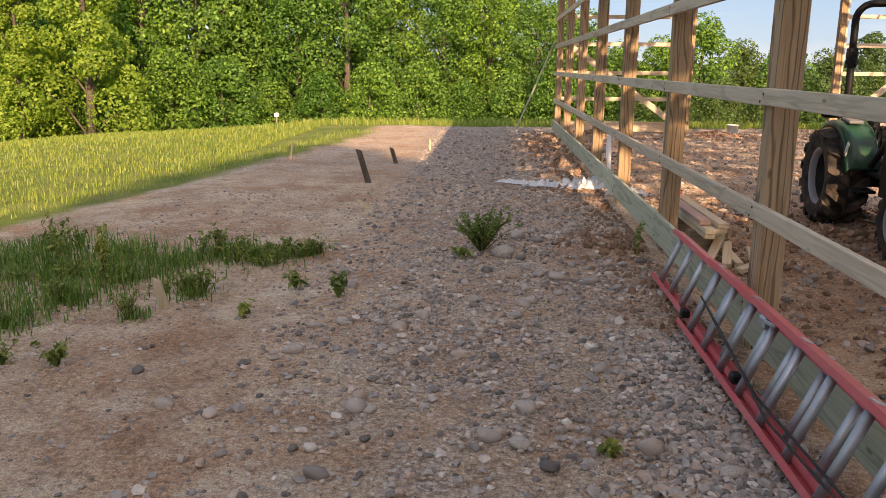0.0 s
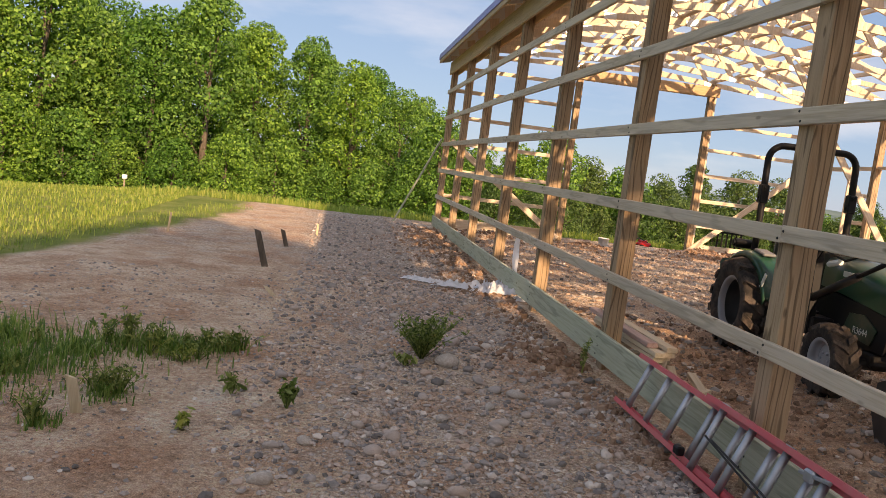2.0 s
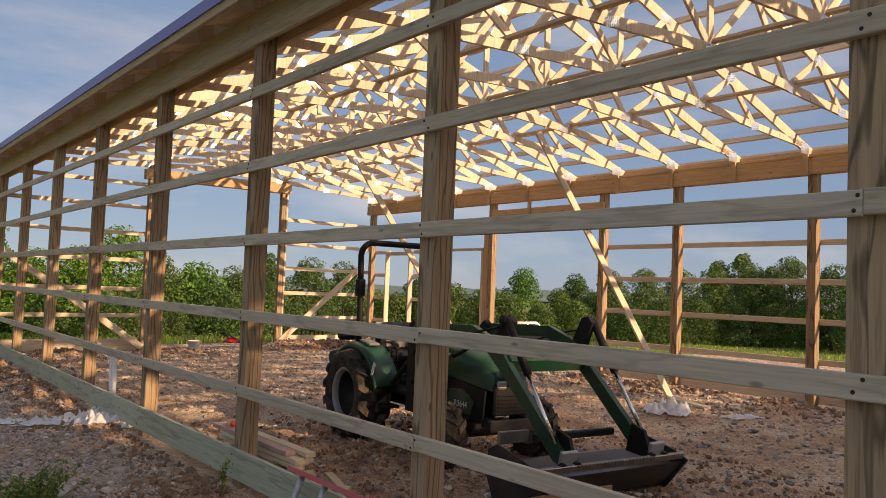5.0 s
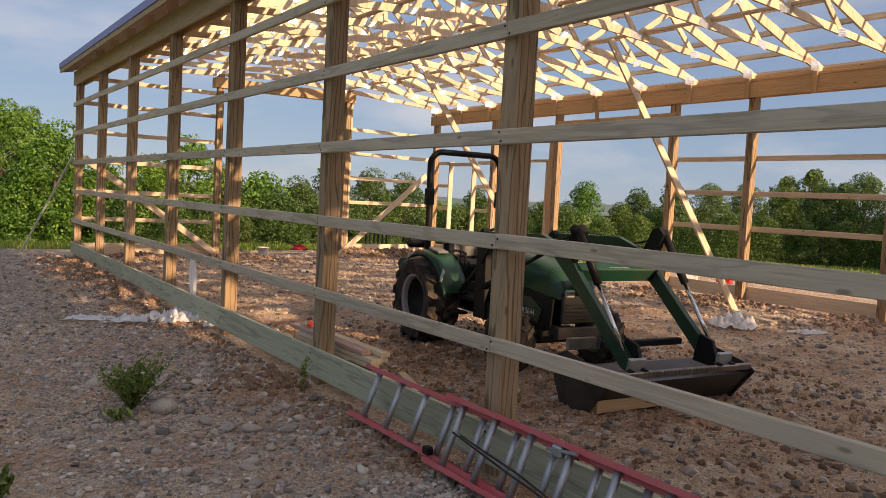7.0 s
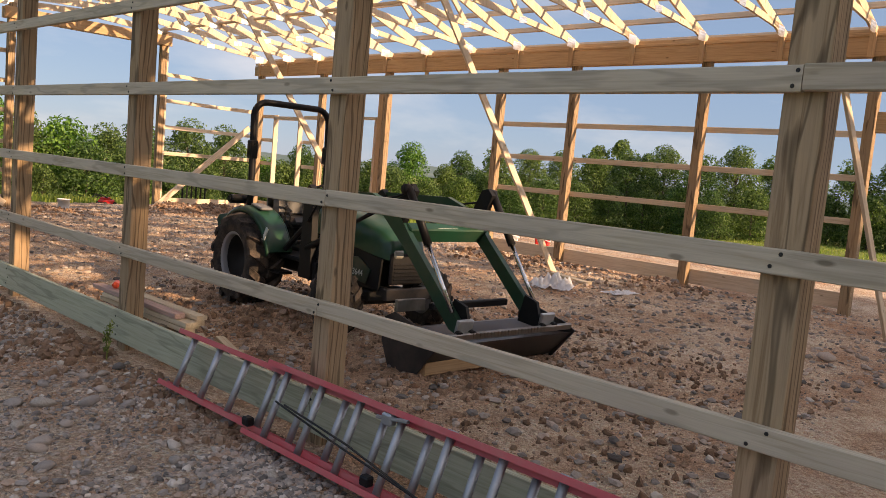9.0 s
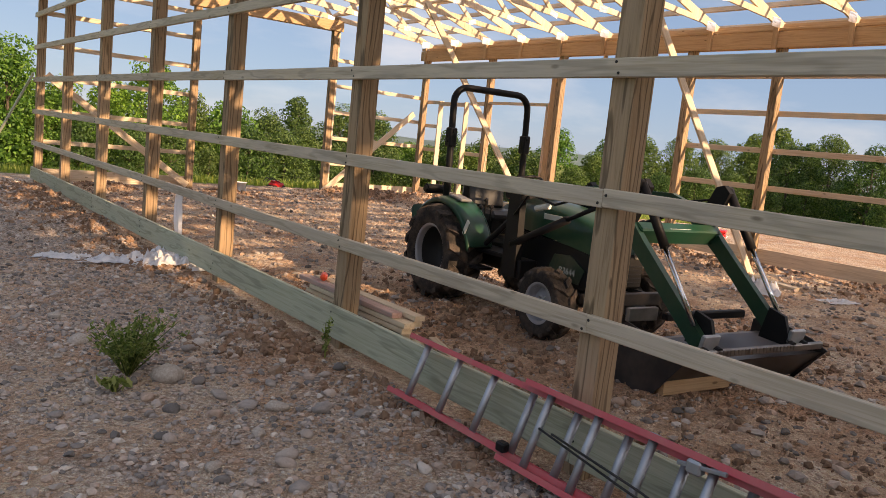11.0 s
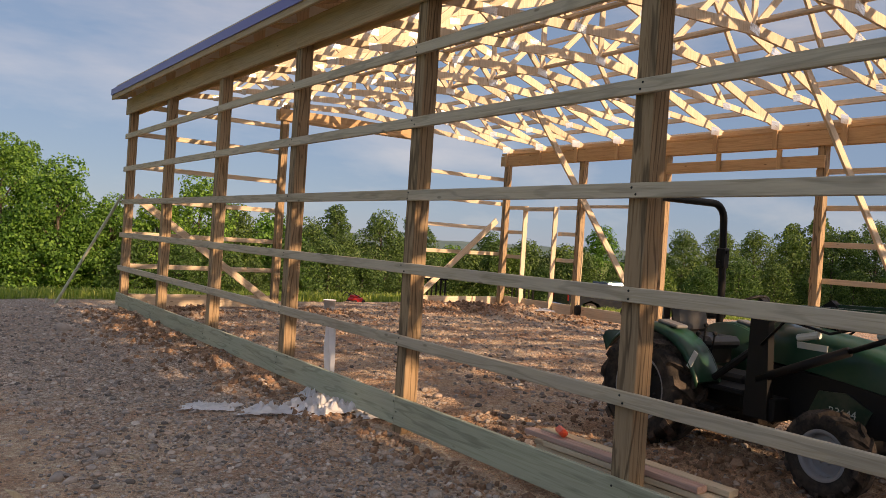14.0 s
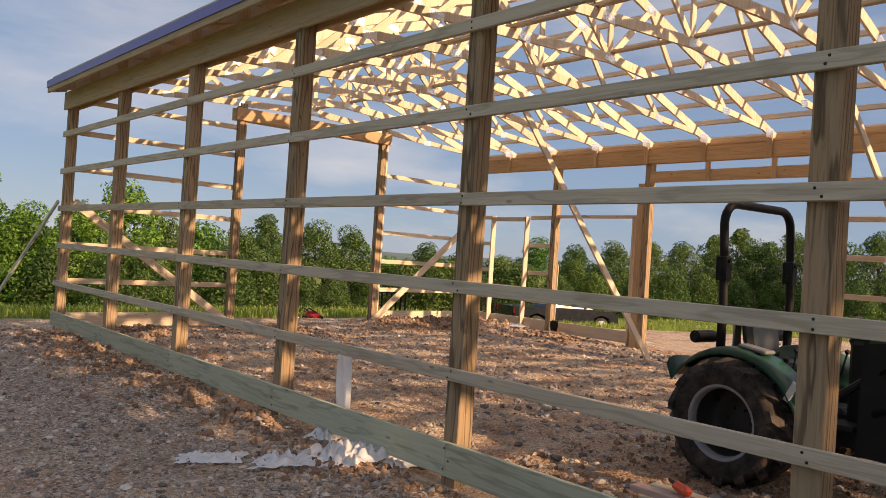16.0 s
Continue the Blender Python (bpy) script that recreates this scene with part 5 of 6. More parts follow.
def crumple(name, x, y, sx, sy, h, rz, seed, label):
    """A crumpled sheet of film lying on the ground."""
    bm = bmesh.new()
    n = 22
    vs = []
    o = Vector((seed * 3.1, seed * 1.7, 0))
    for j in range(n + 1):
        for i in range(n + 1):
            u, v = i / n * 2 - 1, j / n * 2 - 1
            e = 1 + 0.35 * noise.noise(Vector((u * 1.5, v * 1.5, seed)))
            px, py = u * sx * e / 2, v * sy * e / 2
            edge = max(0.0, 1 - max(abs(u), abs(v)) ** 3)
            fold = abs(noise.noise(Vector((u * 3, v * 3, 0)) + o)) + 0.6 * abs(noise.noise(Vector((u * 7, v * 7, 5)) + o))
            vs.append(bm.verts.new((px, py, 0.012 + h * fold * (0.25 + 0.75 * edge))))
    for j in range(n):
        for i in range(n):
            if abs(noise.noise(Vector((i * 0.35, j * 0.35, seed * 2.0)))) < 0.42 or 3 < i < n - 4:
                bm.faces.new((vs[j * (n + 1) + i], vs[j * (n + 1) + i + 1], vs[(j + 1) * (n + 1) + i + 1], vs[(j + 1) * (n + 1) + i]))
    bmesh.ops.delete(bm, geom=[v for v in bm.verts if not v.link_faces], context="VERTS")
    ob = thing(name, label, "plastic film", (x, y, ground_z(x, y)), rz, group="plastic film scraps")
    part("sheet", bm, M_FILM, ob, "", True)


crumple("plastic_sheet", 0.36, 10.42, 0.46, 0.24, 0.08, -25, 1, "thin strip of white plastic film on gravel")
crumple("plastic_sheet", 0.80, 9.98, 0.58, 0.26, 0.12, -26, 2, "crumpled white plastic film on gravel")
crumple("plastic_sheet", 1.20, 9.95, 0.56, 0.42, 0.20, 15, 3, "heaped white plastic film beside the wall")
crumple("plastic_sheet", 1.70, 9.72, 0.55, 0.30, 0.16, -20, 4, "bunched white plastic film under the girt")
crumple("plastic_sheet", 1.50, 10.65, 0.30, 0.24, 0.14, 10, 5, "white plastic film at a post's foot")
crumple("plastic_sheet", 8.1, 7.3, 0.85, 0.55, 0.26, 20, 6, "heaped white plastic film on the barn floor")
crumple("plastic_sheet", 8.5, 6.4, 0.5, 0.25, 0.06, -10, 7, "flat scrap of white film on the barn floor")
crumple("plastic_sheet", 11.9, 15.3, 1.8, 0.7, 0.05, 75, 8, "flat white plastic sheet outside the barn")
crumple("plastic_sheet", 12.5, 13.2, 1.5, 0.8, 0.12, 20, 9, "loose white sheeting outside the barn")
crumple("plastic_sheet", 10.0, 16.6, 0.8, 0.4, 0.05, 60, 10, "scrap of white film on an earth heap")
hang = thing("hanging_film", "strip of pale plastic film hanging from a girt", "plastic film", (1.63, 10.62, 0.0))
bm = bmesh.new()
vs = []
for j in range(17):
    z = 0.72 - 0.70 * j / 16
    w = 0.22 * (1 - 0.35 * math.sin(j / 16 * 2.6)) + 0.05 * (j / 16) ** 3
    vs.append([bm.verts.new((0.025 * math.sin(i * 1.3 + j * 0.25) - 0.03 + 0.05 * (j / 16) ** 2, (i / 7 - 0.5) * w, z)) for i in range(8)])
for a, b in zip(vs, vs[1:]):
    for i in range(7):
        bm.faces.new((a[i], a[i + 1], b[i + 1], b[i]))
part("film_strip", bm, M_FILM, hang, "", True)


def pail(x, y, label, mat):
    ob = thing("bucket_pail", label, "bucket", (x, y, ground_z(x, y)))
    ob.scale = (0.85, 0.85, 0.55)
    bm = bmesh.new()
    rows = []
    for r, z in ((0.125, 0.0), (0.145, 0.36), (0.155, 0.36), (0.155, 0.385), (0.135, 0.385), (0.118, 0.02), (0.001, 0.02)):
        rows.append([bm.verts.new((r * math.cos(k * math.pi / 12), r * math.sin(k * math.pi / 12), z)) for k in range(24)])
    for a, b in zip(rows, rows[1:]):
        for k in range(24):
            bm.faces.new((a[k], a[(k + 1) % 24], b[(k + 1) % 24], b[k]))
    body = part("body", bm, mat, ob, "", True)
    bm = bmesh.new()
    tube(bm, [(0.155 * math.cos(a), 0.155 * math.sin(a), 0.34 - 0.13 * math.sin(a)) for a in [math.pi * k / 10 for k in range(11)]], 0.004, 6)
    part("bail", bm, M_STEEL, body)


pail(5.40, 18.0, "white plastic bucket standing on the barn floor", M_WHITEPL)


def mower():
    ob = thing("petrol_tool", "red and black motor tool lying in the grass beyond the barn", "motor tool", (7.4, 20.5, ground_z(7.4, 20.5)), 20)
    ob.scale = (0.75, 0.75, 0.7)
    bm = bmesh.new()
    box(bm, (0, 0, 0.14), (0.50, 0.32, 0.20), bevel=0.05)
    box(bm, (-0.05, 0, 0.27), (0.28, 0.24, 0.10), bevel=0.03)
    part("housing", bm, M_REDPL, ob)
    bm = bmesh.new()
    tube(bm, [(0.2, -0.1, 0.2), (-0.35, -0.12, 0.42), (-0.52, -0.1, 0.30)], 0.018, 8)
    tube(bm, [(0.2, 0.1, 0.2), (-0.35, 0.12, 0.42), (-0.52, 0.1, 0.30)], 0.018, 8)
    part("handle", bm, M_BLACK, ob)
    for sx in (-0.2, 0.2):
        bm = bmesh.new()
        cyl(bm, (sx, -0.18, 0.08), (sx, 0.18, 0.08), 0.08, seg=16)
        part("wheel", bm, M_TYRE, ob)


mower()


def cooler(x, y, mat, lid, label, rz):
    ob = thing("cooler_box", label, "cooler", (x, y, ground_z(x, y)), rz)
    bm = bmesh.new()
    box(bm, (0, 0, 0.17), (0.52, 0.34, 0.34), bevel=0.03)
    part("body", bm, mat, ob)
    bm = bmesh.new()
    box(bm, (0, 0, 0.375), (0.55, 0.37, 0.07), bevel=0.025)
    part("lid", bm, lid, ob)
    bm = bmesh.new()
    tube(bm, [(-0.27, -0.05, 0.30), (-0.30, -0.2, 0.25), (0.30, -0.2, 0.25), (0.27, -0.05, 0.30)], 0.011, 6)
    part("handle", bm, M_WHITEPL, ob)


cooler(15.35, 12.75, M_REDPL, M_REDPL, "red plastic cooler box outside the barn", 30)
cooler(15.0, 13.5, M_WHITEPL, M_GREY, "white cooler box with grey lid outside the barn", 40)

tool = thing("cordless_tool", "small orange hand tool lying on the lumber stack", "hand tool", (1.82, 7.50, ground_z(1.9, 6.9) + 0.325), 60)
bm = bmesh.new()
box(bm, (0, 0, 0.035), (0.16, 0.06, 0.055), bevel=0.02)
part("casing", bm, M_ORANGE, tool)
bm = bmesh.new()
cyl(bm, (0.07, 0, 0.04), (0.15, 0, 0.045), 0.015, 0.009, seg=10)
part("nose", bm, M_BLACK, tool)

shovel = thing("shovel", "long-handled shovel leaning on the door post", "shovel", (10.35, 15.85, ground_z(10.35, 15.85)))
bm = bmesh.new()
cyl(bm, (0, 0, 0.28), (0.16, 0.12, 1.45), 0.017, seg=10)
part("shaft", bm, M_STAKE, shovel)
bm = bmesh.new()
rows = []
for k, (w, z, d) in enumerate(((0.02, -0.02, 0.0), (0.085, 0.06, 0.02), (0.11, 0.16, 0.03), (0.11, 0.26, 0.03), (0.03, 0.30, 0.0))):
    rows.append([bm.verts.new((-d * math.cos(i * math.pi / 6 - math.pi / 2), (i / 6 - 0.5) * 2 * w, z)) for i in range(7)])
for a, b in zip(rows, rows[1:]):
    for i in range(6):
        bm.faces.new((a[i], a[i + 1], b[i + 1], b[i]))
bmesh.ops.solidify(bm, geom=list(bm.faces), thickness=0.004)
part("blade", bm, M_CHASSIS, shovel, "dark steel blade")


def crate(x, y, rz):
    ob = thing("slatted_stand", "black metal slatted stand in grass beyond the barn", "stand", (x, y, base_z(x, y)), rz, group="slatted stands")
    for k in range(6):
        bm = bmesh.new()
        box(bm, (-0.3 + k * 0.12, 0, 0.33), (0.045, 0.03, 0.62), bevel=0.005)
        part("slat", bm, M_BLACK, ob)
    for z in (0.05, 0.64):
        bm = bmesh.new()
        box(bm, (0, 0, z), (0.72, 0.05, 0.05), bevel=0.006)
        part("rail", bm, M_BLACK, ob)
    for sx in (-0.3, 0.3):
        bm = bmesh.new()
        box(bm, (sx, 0.2, 0.3), (0.04, 0.4, 0.04), bevel=0.005)
        part("brace", bm, M_BLACK, ob)


crate(10.0, 20.9, -30)
crate(12.9, 20.6, -40)


# ---- pickup truck ----
def truck():
    ob = thing("pickup_truck", "dark navy pickup truck parked on grass beyond the barn", "truck", (26.9, 29.8, base_z(26.9, 29.8)), -19)
    W = 0.95
    bm = bmesh.new()
    low = [(-2.85, 0.50), (-2.85, 1.12), (-0.95, 1.14), (-0.92, 1.16), (0.95, 1.12), (1.25, 1.10), (2.45, 1.02), (2.72, 0.86), (2.74, 0.48), (2.35, 0.40), (2.22, 0.72), (1.80, 0.86), (1.40, 0.72), (1.28, 0.36), (-1.15, 0.36), (-1.28, 0.72), (-1.70, 0.86), (-2.12, 0.72), (-2.24, 0.46)]
    prism(bm, low, 2 * W)
    body = part("body", bm, M_TRUCK, ob, "glossy dark navy bodywork")
    bm = bmesh.new()
    lo = [(-0.92, 1.14), (1.30, 1.11)]
    hi = [(-0.78, 1.74), (0.55, 1.76)]
    v = [bm.verts.new((x, s * w, z)) for s in (-1, 1) for (x, z), w in zip(lo + hi[::-1], (W - 0.02, W - 0.02, W - 0.17, W - 0.17))]
    for f in ((0, 1, 2, 3), (7, 6, 5, 4), (0, 4, 5, 1), (1, 5, 6, 2), (2, 6, 7, 3), (3, 7, 4, 0)):
        bm.faces.new([v[i] for i in f])
    bmesh.ops.recalc_face_normals(bm, faces=list(bm.faces))
    cab = part("cab", bm, M_TRUCK, ob)
    for s in (-1, 1):
        for xa, xb in ((-0.72, 0.02), (0.10, 0.90)):
            bm = bmesh.new()
            pts = [(xa, 1.20), (xb, 1.19), (xb - (0.28 if xb > 0.5 else 0.0), 1.64), (xa + (0.08 if xa < 0 else 0), 1.65)]
            q = [bm.verts.new((x, s * (W - 0.02 - (z - 1.14) * 0.25 + 0.008), z)) for x, z in pts]
            bm.faces.new(q)
            bmesh.ops.solidify(bm, geom=list(bm.faces), thickness=0.006)
            part("side_window", bm, M_GLASS, cab)
        for x in (1.80, -1.70):
            bm = bmesh.new()
            cyl(bm, (x, s * (W - 0.22), 0.37), (x, s * (W + 0.0), 0.37), 0.37, seg=28)
            wh = part("wheel", bm, M_TYRE, ob, "", True)
            bm = bmesh.new()
            cyl(bm, (x, s * (W - 0.05), 0.37), (x, s * (W + 0.012), 0.37), 0.235, seg=24)
            for k in range(6):
                a = k * math.pi / 3
                box(bm, (x + 0.13 * math.cos(a), s * (W + 0.015), 0.37 + 0.13 * math.sin(a)), (0.16, 0.02, 0.04), pose(0, 0, 0, 0, -math.degrees(a), 0))
            part("rim", bm, M_ALU, wh)
        bm = bmesh.new()
        box(bm, (-2.86, s * (W - 0.09), 0.95), (0.03, 0.14, 0.28), bevel=0.01)
        part("tail_light", bm, M_REDPL, body, "red tail light")
        bm = bmesh.new()
        box(bm, (0.95, s * (W + 0.09), 1.26), (0.10, 0.18, 0.16), bevel=0.03)
        part("mirror", bm, M_BLACK, cab)
    bm = bmesh.new()
    box(bm, (-2.90, 0, 0.55), (0.12, 1.8, 0.16), bevel=0.03)
    part("rear_bumper", bm, M_CHROME, body)


truck()

# white box on a post far out in the meadow
wb = thing("field_box", "small white box on a post in the meadow", "post box", (*polar(-15.4, 40), base_z(*polar(-15.4, 40))))
bm = bmesh.new()
box(bm, (0, 0, 0.35), (0.06, 0.06, 0.9))
part("post", bm, M_OLD, wb)
bm = bmesh.new()
box(bm, (0, 0, 0.88), (0.20, 0.18, 0.20), bevel=0.02)
part("box", bm, M_WHITEPL, wb)

# ---- stones ----
def stone_mesh(seed, sub=2):
    bm = bmesh.new()
    bmesh.ops.create_icosphere(bm, subdivisions=sub, radius=0.5)
    o = Vector((seed * 5.3, seed * 2.1, 0))
    for v in bm.verts:
        k = 1 + 0.38 * noise.noise(v.co * 1.9 + o) + 0.12 * noise.noise(v.co * 5 + o)
        v.co = Vector((v.co.x * k, v.co.y * k * 0.78, v.co.z * k * 0.56))
    return mesh_of("stone", bm, M_STONE, True)


def pale_stone_mat():
    m = Mat("pale_field_stone", 0.85, 0, 0.25)
    f = m.noise(m.coords(), 14, 6, 0.65)
    m.color(m.ramp(f, [(0.3, (0.30, 0.255, 0.22)), (0.55, (0.44, 0.385, 0.33)), (0.75, (0.54, 0.485, 0.425))]))
    m.bump(f, 0.5, 0.01)
    return m.m


M_PALE = pale_stone_mat()
STONES = [stone_mesh(s) for s in range(1, 8)]
PALE_STONES = [me.copy() for me in STONES]
for me in PALE_STONES:
    me.materials.clear()
    me.materials.append(M_PALE)
srng = random.Random(77)


def stone(x, y, size, rz, label="grey-brown field stone lying on bare earth", sink=0.16):
    ob = new("stone", (PALE_STONES if "pale" in label or srng.random() < 0.15 else STONES)[srng.randrange(7)])
    ob.matrix_basis = pose(x, y, ground_z(x, y) + size * (0.28 - sink), srng.uniform(-10, 10), srng.uniform(-10, 10), rz) @ Matrix.Diagonal((size, size, size * srng.uniform(0.85, 1.2), 1))
    tagged(ob, label, "stone", "field stones")


for x, y, s, lab in ((0.15, 6.30, 0.22, "pale rounded field stone beside the weed"), (0.30, 7.05, 0.17, ""), (0.55, 5.62, 0.15, "pale rounded stone on the gravel"), (0.42, 5.72, 0.12, ""), (0.34, 5.95, 0.10, ""), (-0.05, 6.02, 0.10, ""), (0.02, 5.8, 0.11, ""), (-0.27, 4.02, 0.09, ""), (0.63, 3.8, 0.10, ""), (0.58, 6.95, 0.12, ""), (0.1, 16.05, 0.22, "dark rounded stone on the gravel crest"),
                     (0.80, 5.53, 0.13, ""), (0.95, 5.35, 0.10, ""), (0.30, 5.3, 0.09, ""), (0.05, 2.95, 0.12, ""), (0.72, 2.9, 0.13, ""), (-0.15, 7.25, 0.16, "sunlit pale stone on gravel"), (0.85, 4.6, 0.09, ""), (-1.45, 3.2, 0.10, ""), (-1.75, 3.6, 0.08, ""), (7.0, 3.2, 0.20, ""), (4.2, 10.6, 0.15, ""), (-0.6, 2.6, 0.10, "")):
    stone(x, y, s, srng.uniform(0, 360), lab or "grey-brown field stone lying on bare earth")
for k in range(190):
    x, y = (srng.uniform(-1.2, 1.35), srng.uniform(2.0, 9.5)) if k < 125 else (srng.uniform(1.8, 10.2), srng.uniform(2.5, 17.5))
    stone(x, y, srng.uniform(0.045, 0.115) * (1.25 if k >= 125 else 1), srng.uniform(0, 360))


def gravel():
    """Loose small stones, thick on the gravel and thin elsewhere."""
    t = (1 + 5 ** 0.5) / 2
    ico = np.array([(-1, t, 0), (1, t, 0), (-1, -t, 0), (1, -t, 0), (0, -1, t), (0, 1, t), (0, -1, -t), (0, 1, -t), (t, 0, -1), (t, 0, 1), (-t, 0, -1), (-t, 0, 1)]) / np.hypot(1, t)
    tri = np.array([(0, 11, 5), (0, 5, 1), (0, 1, 7), (0, 7, 10), (0, 10, 11), (1, 5, 9), (5, 11, 4), (11, 10, 2), (10, 7, 6), (7, 1, 8), (3, 9, 4), (3, 4, 2), (3, 2, 6), (3, 6, 8), (3, 8, 9), (4, 9, 5), (2, 4, 11), (6, 2, 10), (8, 6, 7), (9, 8, 1)])
    rs = np.random.RandomState(4)
    V, F, n = [], [], 0
    spots = []
    while len(spots) < 20000:
        x, y = rs.uniform(-1.5, 1.45), rs.uniform(1.4, 11)
        p = Vector((x, y, 3.0))
        thick = noise.noise(p * 0.8) + 0.6 * noise.noise(p * 2.3) + 0.5 * (1 - min(1.0, abs(x - 0.55) / 1.3))
        if thick + rs.normal(0, 0.22) > 0.42:
            spots.append((x, y, 0.003 + 0.016 * rs.rand() ** 4.0))
    for _ in range(5000):
        spots.append((0.98 + rs.normal(0, 0.16), rs.uniform(1.6, 4.4), 0.007 + 0.017 * rs.rand() ** 2))
    for _ in range(6000):
        spots.append((rs.uniform(-1.2, 1.4), rs.uniform(9, 19.5), 0.008 + 0.022 * rs.rand() ** 3))
    for _ in range(3600):
        spots.append((rs.uniform(-1.3, 1.4), rs.uniform(1.6, 10), 0.008 + 0.020 * rs.rand() ** 2.5))
    for _ in range(7000):
        spots.append((rs.uniform(-3.6, 0.0), rs.uniform(1.2, 9.5), 0.004 + 0.013 * rs.rand() ** 4))
    for _ in range(20000):
        spots.append((rs.uniform(1.65, 10.8), rs.uniform(2.5, 19), 0.006 + 0.034 * rs.rand() ** 4))
    for x, y, r in spots:
        if x > 1.42 and x < 1.64:
            continue
        s = r * (0.75 + 0.5 * rs.rand(3)) * (1.2, 1.0, 0.72)
        a = rs.rand() * 6.28
        p = ico * (0.65 + 0.7 * rs.rand(12, 1)) * s
        c, sn = math.cos(a), math.sin(a)
        p = np.stack([p[:, 0] * c - p[:, 1] * sn + x, p[:, 0] * sn + p[:, 1] * c + y, p[:, 2] + ground_z(x, y) + r * 0.25], 1)
        V.append(p)
        F.append(tri + n)
        n += 12
    me = bpy.data.meshes.new("gravel")
    me.from_pydata(np.concatenate(V).tolist(), [], np.concatenate(F).tolist())
    me.materials.append(M_STONE)
    tagged(new("gravel", me), "loose grey and brown gravel scattered over the earth", "gravel", kind="stuff")


gravel()


def clay_clods():
    """Crumbled lumps of dug clay on the heaps and along the wall's foot."""
    m = Mat("dug_clay", 0.95, 0, 0.1)
    geo = m.n("NewGeometry")
    m.color(m.mix(0.5, m.ramp(geo.outputs["Random Per Island"], [(0.0, (0.12, 0.072, 0.048)), (0.6, (0.27, 0.165, 0.11)), (1.0, (0.42, 0.29, 0.205))]), m.ramp(m.noise(m.coords(), 60, 4), [(0.3, (0.13, 0.08, 0.052)), (0.7, (0.37, 0.245, 0.17))])))
    rs = np.random.RandomState(9)
    t = (1 + 5 ** 0.5) / 2
    ico = np.array([(-1, t, 0), (1, t, 0), (-1, -t, 0), (1, -t, 0), (0, -1, t), (0, 1, t), (0, -1, -t), (0, 1, -t), (t, 0, -1), (t, 0, 1), (-t, 0, -1), (-t, 0, 1)]) / np.hypot(1, t)
    tri = np.array([(0, 11, 5), (0, 5, 1), (0, 1, 7), (0, 7, 10), (0, 10, 11), (1, 5, 9), (5, 11, 4), (11, 10, 2), (10, 7, 6), (7, 1, 8), (3, 9, 4), (3, 4, 2), (3, 2, 6), (3, 6, 8), (3, 8, 9), (4, 9, 5), (2, 4, 11), (6, 2, 10), (8, 6, 7), (9, 8, 1)])
    spots = []
    for hx, hy, hr, hh in HEAPS:
        if hh > 0:
            spots += [(hx + rs.normal(0, hr * 0.6), hy + rs.normal(0, hr * 0.6), 0.008 + 0.035 * rs.rand() ** 2.5) for _ in range(int(520 * hr))]
    spots += [(rs.normal(1.35, 0.28), rs.uniform(4.2, 19), 0.007 + 0.03 * rs.rand() ** 3) for _ in range(3400)]
    spots += [(rs.uniform(2.0, 6.0), rs.uniform(2.6, 9.5), 0.006 + 0.026 * rs.rand() ** 3) for _ in range(3600)]
    V, F, n = [], [], 0
    for x, y, r in spots:
        if 1.40 < x < 1.66:
            continue
        a = rs.rand() * 6.28
        c, sn = math.cos(a), math.sin(a)
        p = ico * (0.55 + 0.9 * rs.rand(12, 1)) * (r * (0.7 + 0.6 * rs.rand(3)))
        V.append(np.stack([p[:, 0] * c - p[:, 1] * sn + x, p[:, 0] * sn + p[:, 1] * c + y, p[:, 2] + ground_z(x, y) + r * 0.25], 1))
        F.append(tri + n)
        n += 12
    me = bpy.data.meshes.new("clay_clods")
    me.from_pydata(np.concatenate(V).tolist(), [], np.concatenate(F).tolist())
    me.materials.append(m.m)
    tagged(new("clay_clods", me), "crumbled reddish-brown clods of dug clay on the earth", "earth clods", kind="stuff")


clay_clods()


# ---- plants ----
def blades(name, spots, label, mat, kind="stuff"):
    """Grass blades, each a bent strip; spots of x, y, height, width."""
    V, F = [], []
    r = random.Random(len(spots))
    for x, y, h, w in spots:
        z = ground_z(x, y) - 0.01
        a, b = r.uniform(0, 6.28), r.uniform(0.15, 0.7)
        dx, dy = math.cos(a), math.sin(a)
        k = len(V)
        px, py = -dy * w / 2, dx * w / 2
        V += [(x - px, y - py, z), (x + px, y + py, z), (x + dx * b * h * 0.3 - px * 0.8, y + dy * b * h * 0.3 - py * 0.8, z + h * 0.6), (x + dx * b * h * 0.3 + px * 0.8, y + dy * b * h * 0.3 + py * 0.8, z + h * 0.6), (x + dx * b * h, y + dy * b * h, z + h * (1 - 0.35 * b))]
        F += [(k, k + 1, k + 3, k + 2), (k + 2, k + 3, k + 4)]
    me = bpy.data.meshes.new(name)
    me.from_pydata(V, [], F)
    me.materials.append(mat)
    return tagged(new(name, me), label, "grass", kind=kind)


grng = random.Random(31)
patch = []
clumps = [(-2.75, 4.75, 0.32), (-3.1, 5.3, 0.4), (-2.6, 5.3, 0.35), (-3.3, 4.5, 0.4), (-2.9, 5.9, 0.4), (-2.4, 5.75, 0.28), (-3.6, 5.6, 0.5), (-2.15, 6.05, 0.25), (-1.85, 5.95, 0.25), (-3.9, 4.9, 0.5), (-2.0, 4.95, 0.14), (-1.65, 6.1, 0.15), (-2.85, 4.2, 0.2),
          (-3.7, 6.2, 0.4), (-4.3, 5.6, 0.5), (-1.45, 6.25, 0.10), (-2.15, 4.45, 0.08), (-3.2, 3.9, 0.25), (-2.55, 3.6, 0.08)]
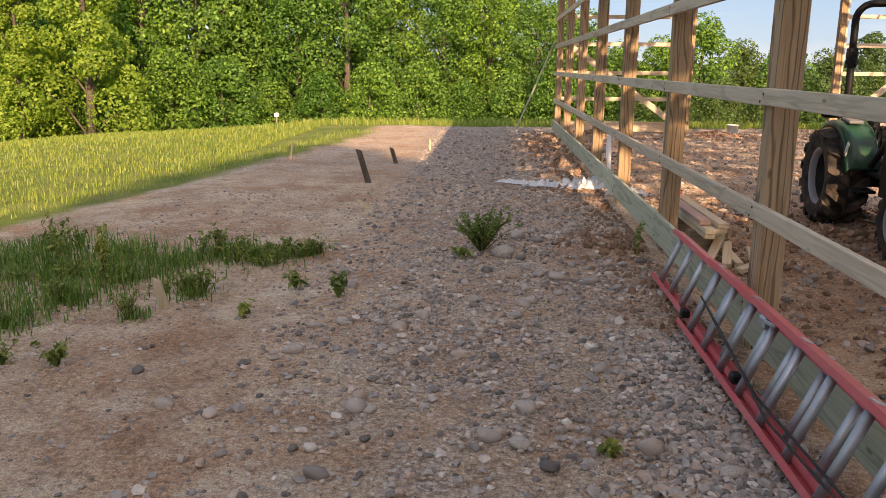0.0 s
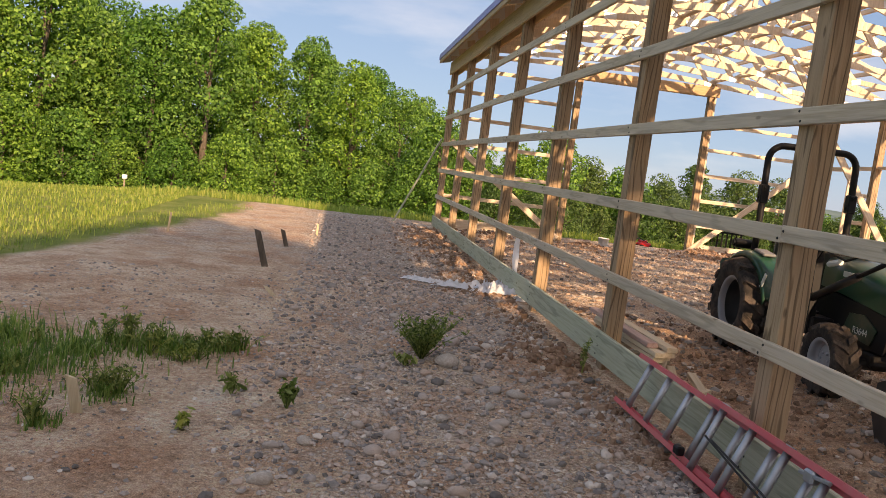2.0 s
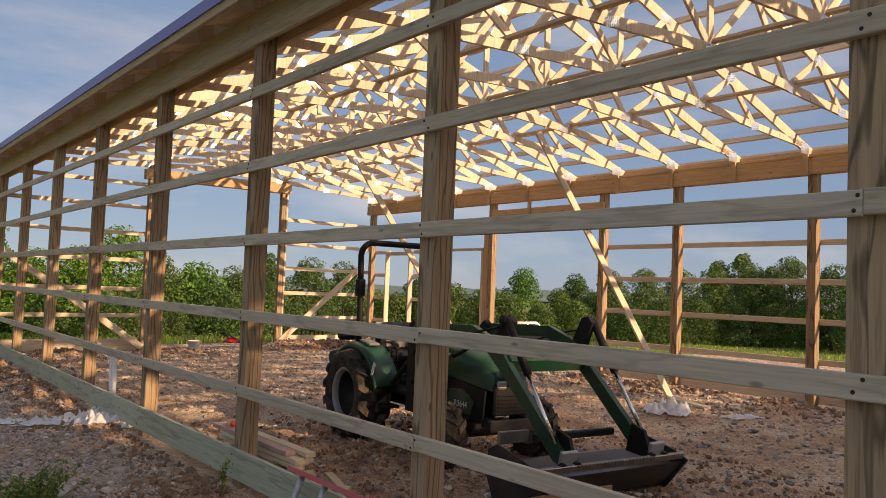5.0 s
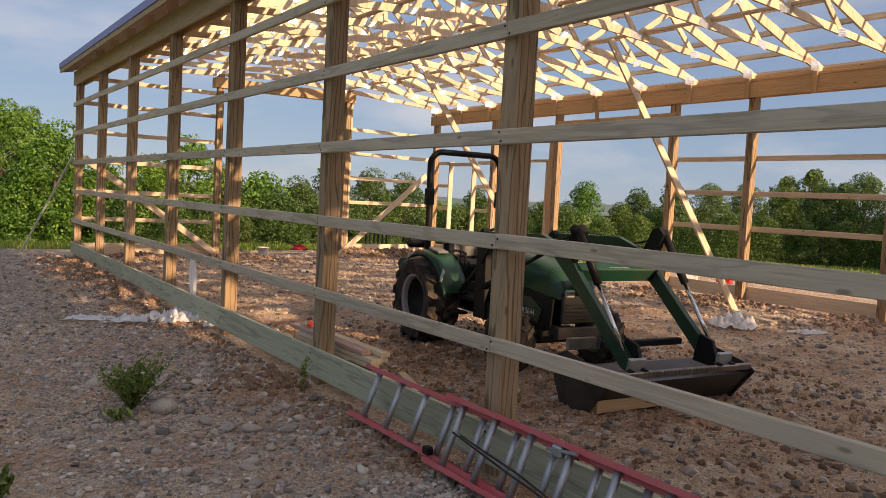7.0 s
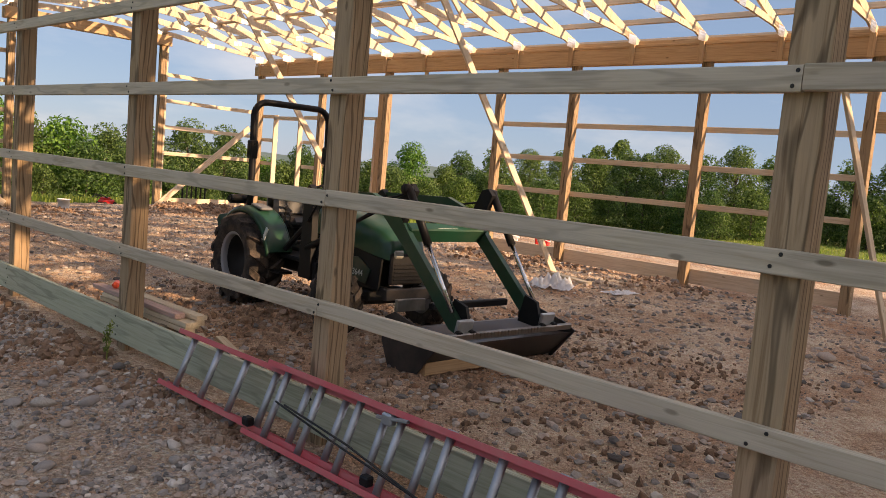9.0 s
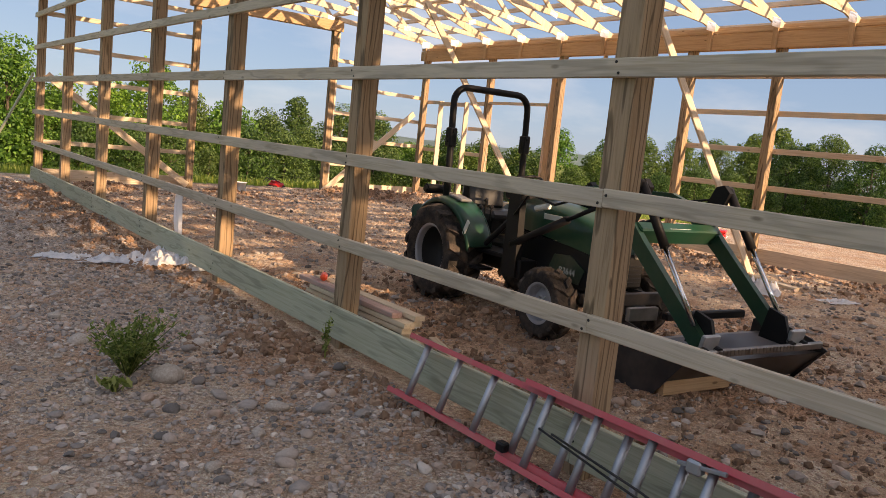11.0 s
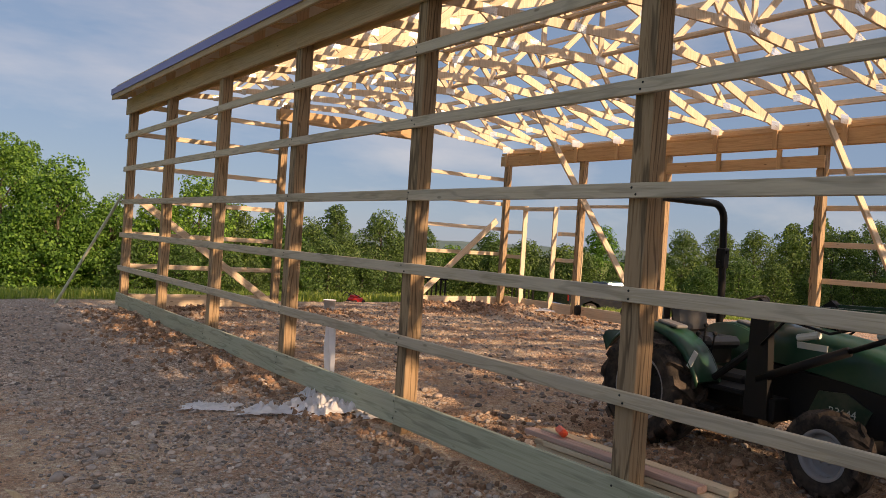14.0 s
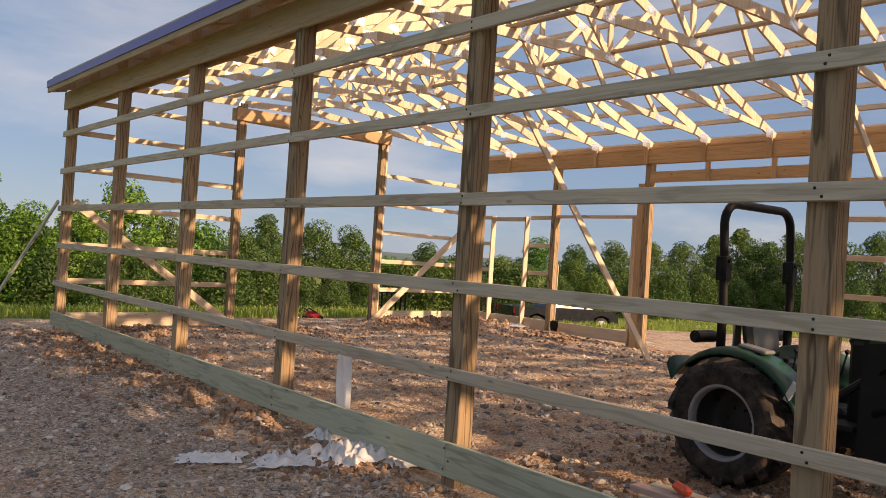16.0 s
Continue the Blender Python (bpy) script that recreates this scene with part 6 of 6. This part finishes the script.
for cx, cy, cr in clumps:
    for _ in range(int(1900 * cr)):
        a, d = grng.uniform(0, 6.28), cr * abs(grng.gauss(0, 0.75))
        patch.append((cx + d * math.cos(a), cy + d * math.sin(a), grng.uniform(0.04, 0.24) * (0.6 + cr) * (0.6 + 0.8 * abs(noise.noise(Vector((cx + d * 3, cy * 2, a))))), grng.uniform(0.005, 0.012)))
blades("grass", patch, "rank green grass patch on bare earth", M_GRASS)
meadow = []
for _ in range(60000):
    x, y = -4.5 - 22 * grng.random() ** 1.6, grng.uniform(6.5, 44)
    if x > -5.4 + 0.2 * (y - 8) and y < 16:
        continue
    d = math.hypot(x, y)
    meadow.append((x, y, grng.uniform(0.05, 0.15) * (0.7 + d / 50), 0.006 + d * 0.0006))
for _ in range(30000):
    x, y = grng.uniform(-6, 26), 20.8 + 22 * grng.random() ** 1.5
    d = math.hypot(x, y)
    meadow.append((x, y, grng.uniform(0.10, 0.30) * (0.7 + d / 70), 0.006 + d * 0.0007))
for _ in range(9000):
    x, y = grng.uniform(48, 78), grng.uniform(2, 50)
    d = math.hypot(x, y)
    meadow.append((x, y, grng.uniform(0.10, 0.25), 0.006 + d * 0.0011))
for _ in range(2500):
    x = grng.uniform(-6.5, -2.6)
    y = 8 + (x + 5.2) / 0.2 + grng.gauss(0, 1.2)
    if 7 < y < 19:
        meadow.append((x, y, grng.uniform(0.04, 0.14), 0.010))
blades("meadow", meadow, "sunlit yellow-green meadow grass", M_FIELD)


def weed(x, y, h, stems, spread, seed, label, leaf=0.035):
    r = random.Random(seed)
    ob = thing("weed", label, "weed", (x, y, ground_z(x, y)), group="weeds")
    st, lv = bmesh.new(), bmesh.new()
    for k in range(stems):
        a = r.uniform(0, 6.28)
        tilt = r.uniform(0.1, 1.0) * spread
        hh = h * r.uniform(0.55, 1.0)
        tip = Vector((math.cos(a) * tilt, math.sin(a) * tilt, hh))
        mid = tip * 0.5 + Vector((0, 0, hh * 0.08))
        tube(st, [(0, 0, -0.02), mid, tip], [0.004, 0.003, 0.0015], 5)
        pts = []
        for j in range(int(16 * hh / 0.3) + 5):
            f = r.uniform(0.25, 1.0)
            p = (mid * (2 * f) if f < 0.5 else mid.lerp(tip, f * 2 - 1))
            d = Vector((r.gauss(0, 1), r.gauss(0, 1), r.gauss(0.6, 0.6))).normalized()
            pts.append((p + d * 0.02, d))
        leaf_cards(lv, pts, leaf * 1.6, r, 0.45)
    part("stalk", st, M_WEED, ob)
    part("foliage", lv, M_WEED, ob)


weed(-0.03, 6.48, 0.38, 58, 0.35, 1, "bushy green weed growing in gravel beside a stone", 0.025)
weed(-0.18, 6.18, 0.10, 9, 0.10, 2, "low green weed on the gravel")
weed(1.27, 6.40, 0.34, 5, 0.06, 3, "thin upright weed at a post's foot", 0.025)
weed(-0.98, 5.0, 0.17, 9, 0.07, 4, "small leafy weed on bare earth")
weed(-1.32, 5.2, 0.13, 7, 0.12, 5, "small leafy weed on bare earth")
weed(-1.5, 4.55, 0.10, 6, 0.08, 6, "small leafy weed on bare earth")
weed(-2.2, 3.65, 0.14, 7, 0.12, 7, "straggling weed on bare earth")
weed(0.55, 2.85, 0.05, 5, 0.05, 8, "tiny weed in gravel")
weed(-2.7, 5.2, 0.42, 7, 0.12, 9, "tall weed standing in the grass patch", 0.03)
weed(-3.3, 5.6, 0.45, 8, 0.15, 10, "tall weed standing in the grass patch", 0.03)
weed(-2.1, 5.9, 0.30, 7, 0.12, 11, "tall weed standing in the grass patch", 0.03)
prng = random.Random(12)
for k in range(34):
    cx, cy, cr = clumps[prng.randrange(len(clumps))]
    weed(cx + prng.gauss(0, cr * 0.6), cy + prng.gauss(0, cr * 0.5), prng.uniform(0.08, 0.22), prng.randint(7, 13), prng.uniform(0.08, 0.22), 40 + k, "leafy weed growing among rank grass", prng.uniform(0.016, 0.026))
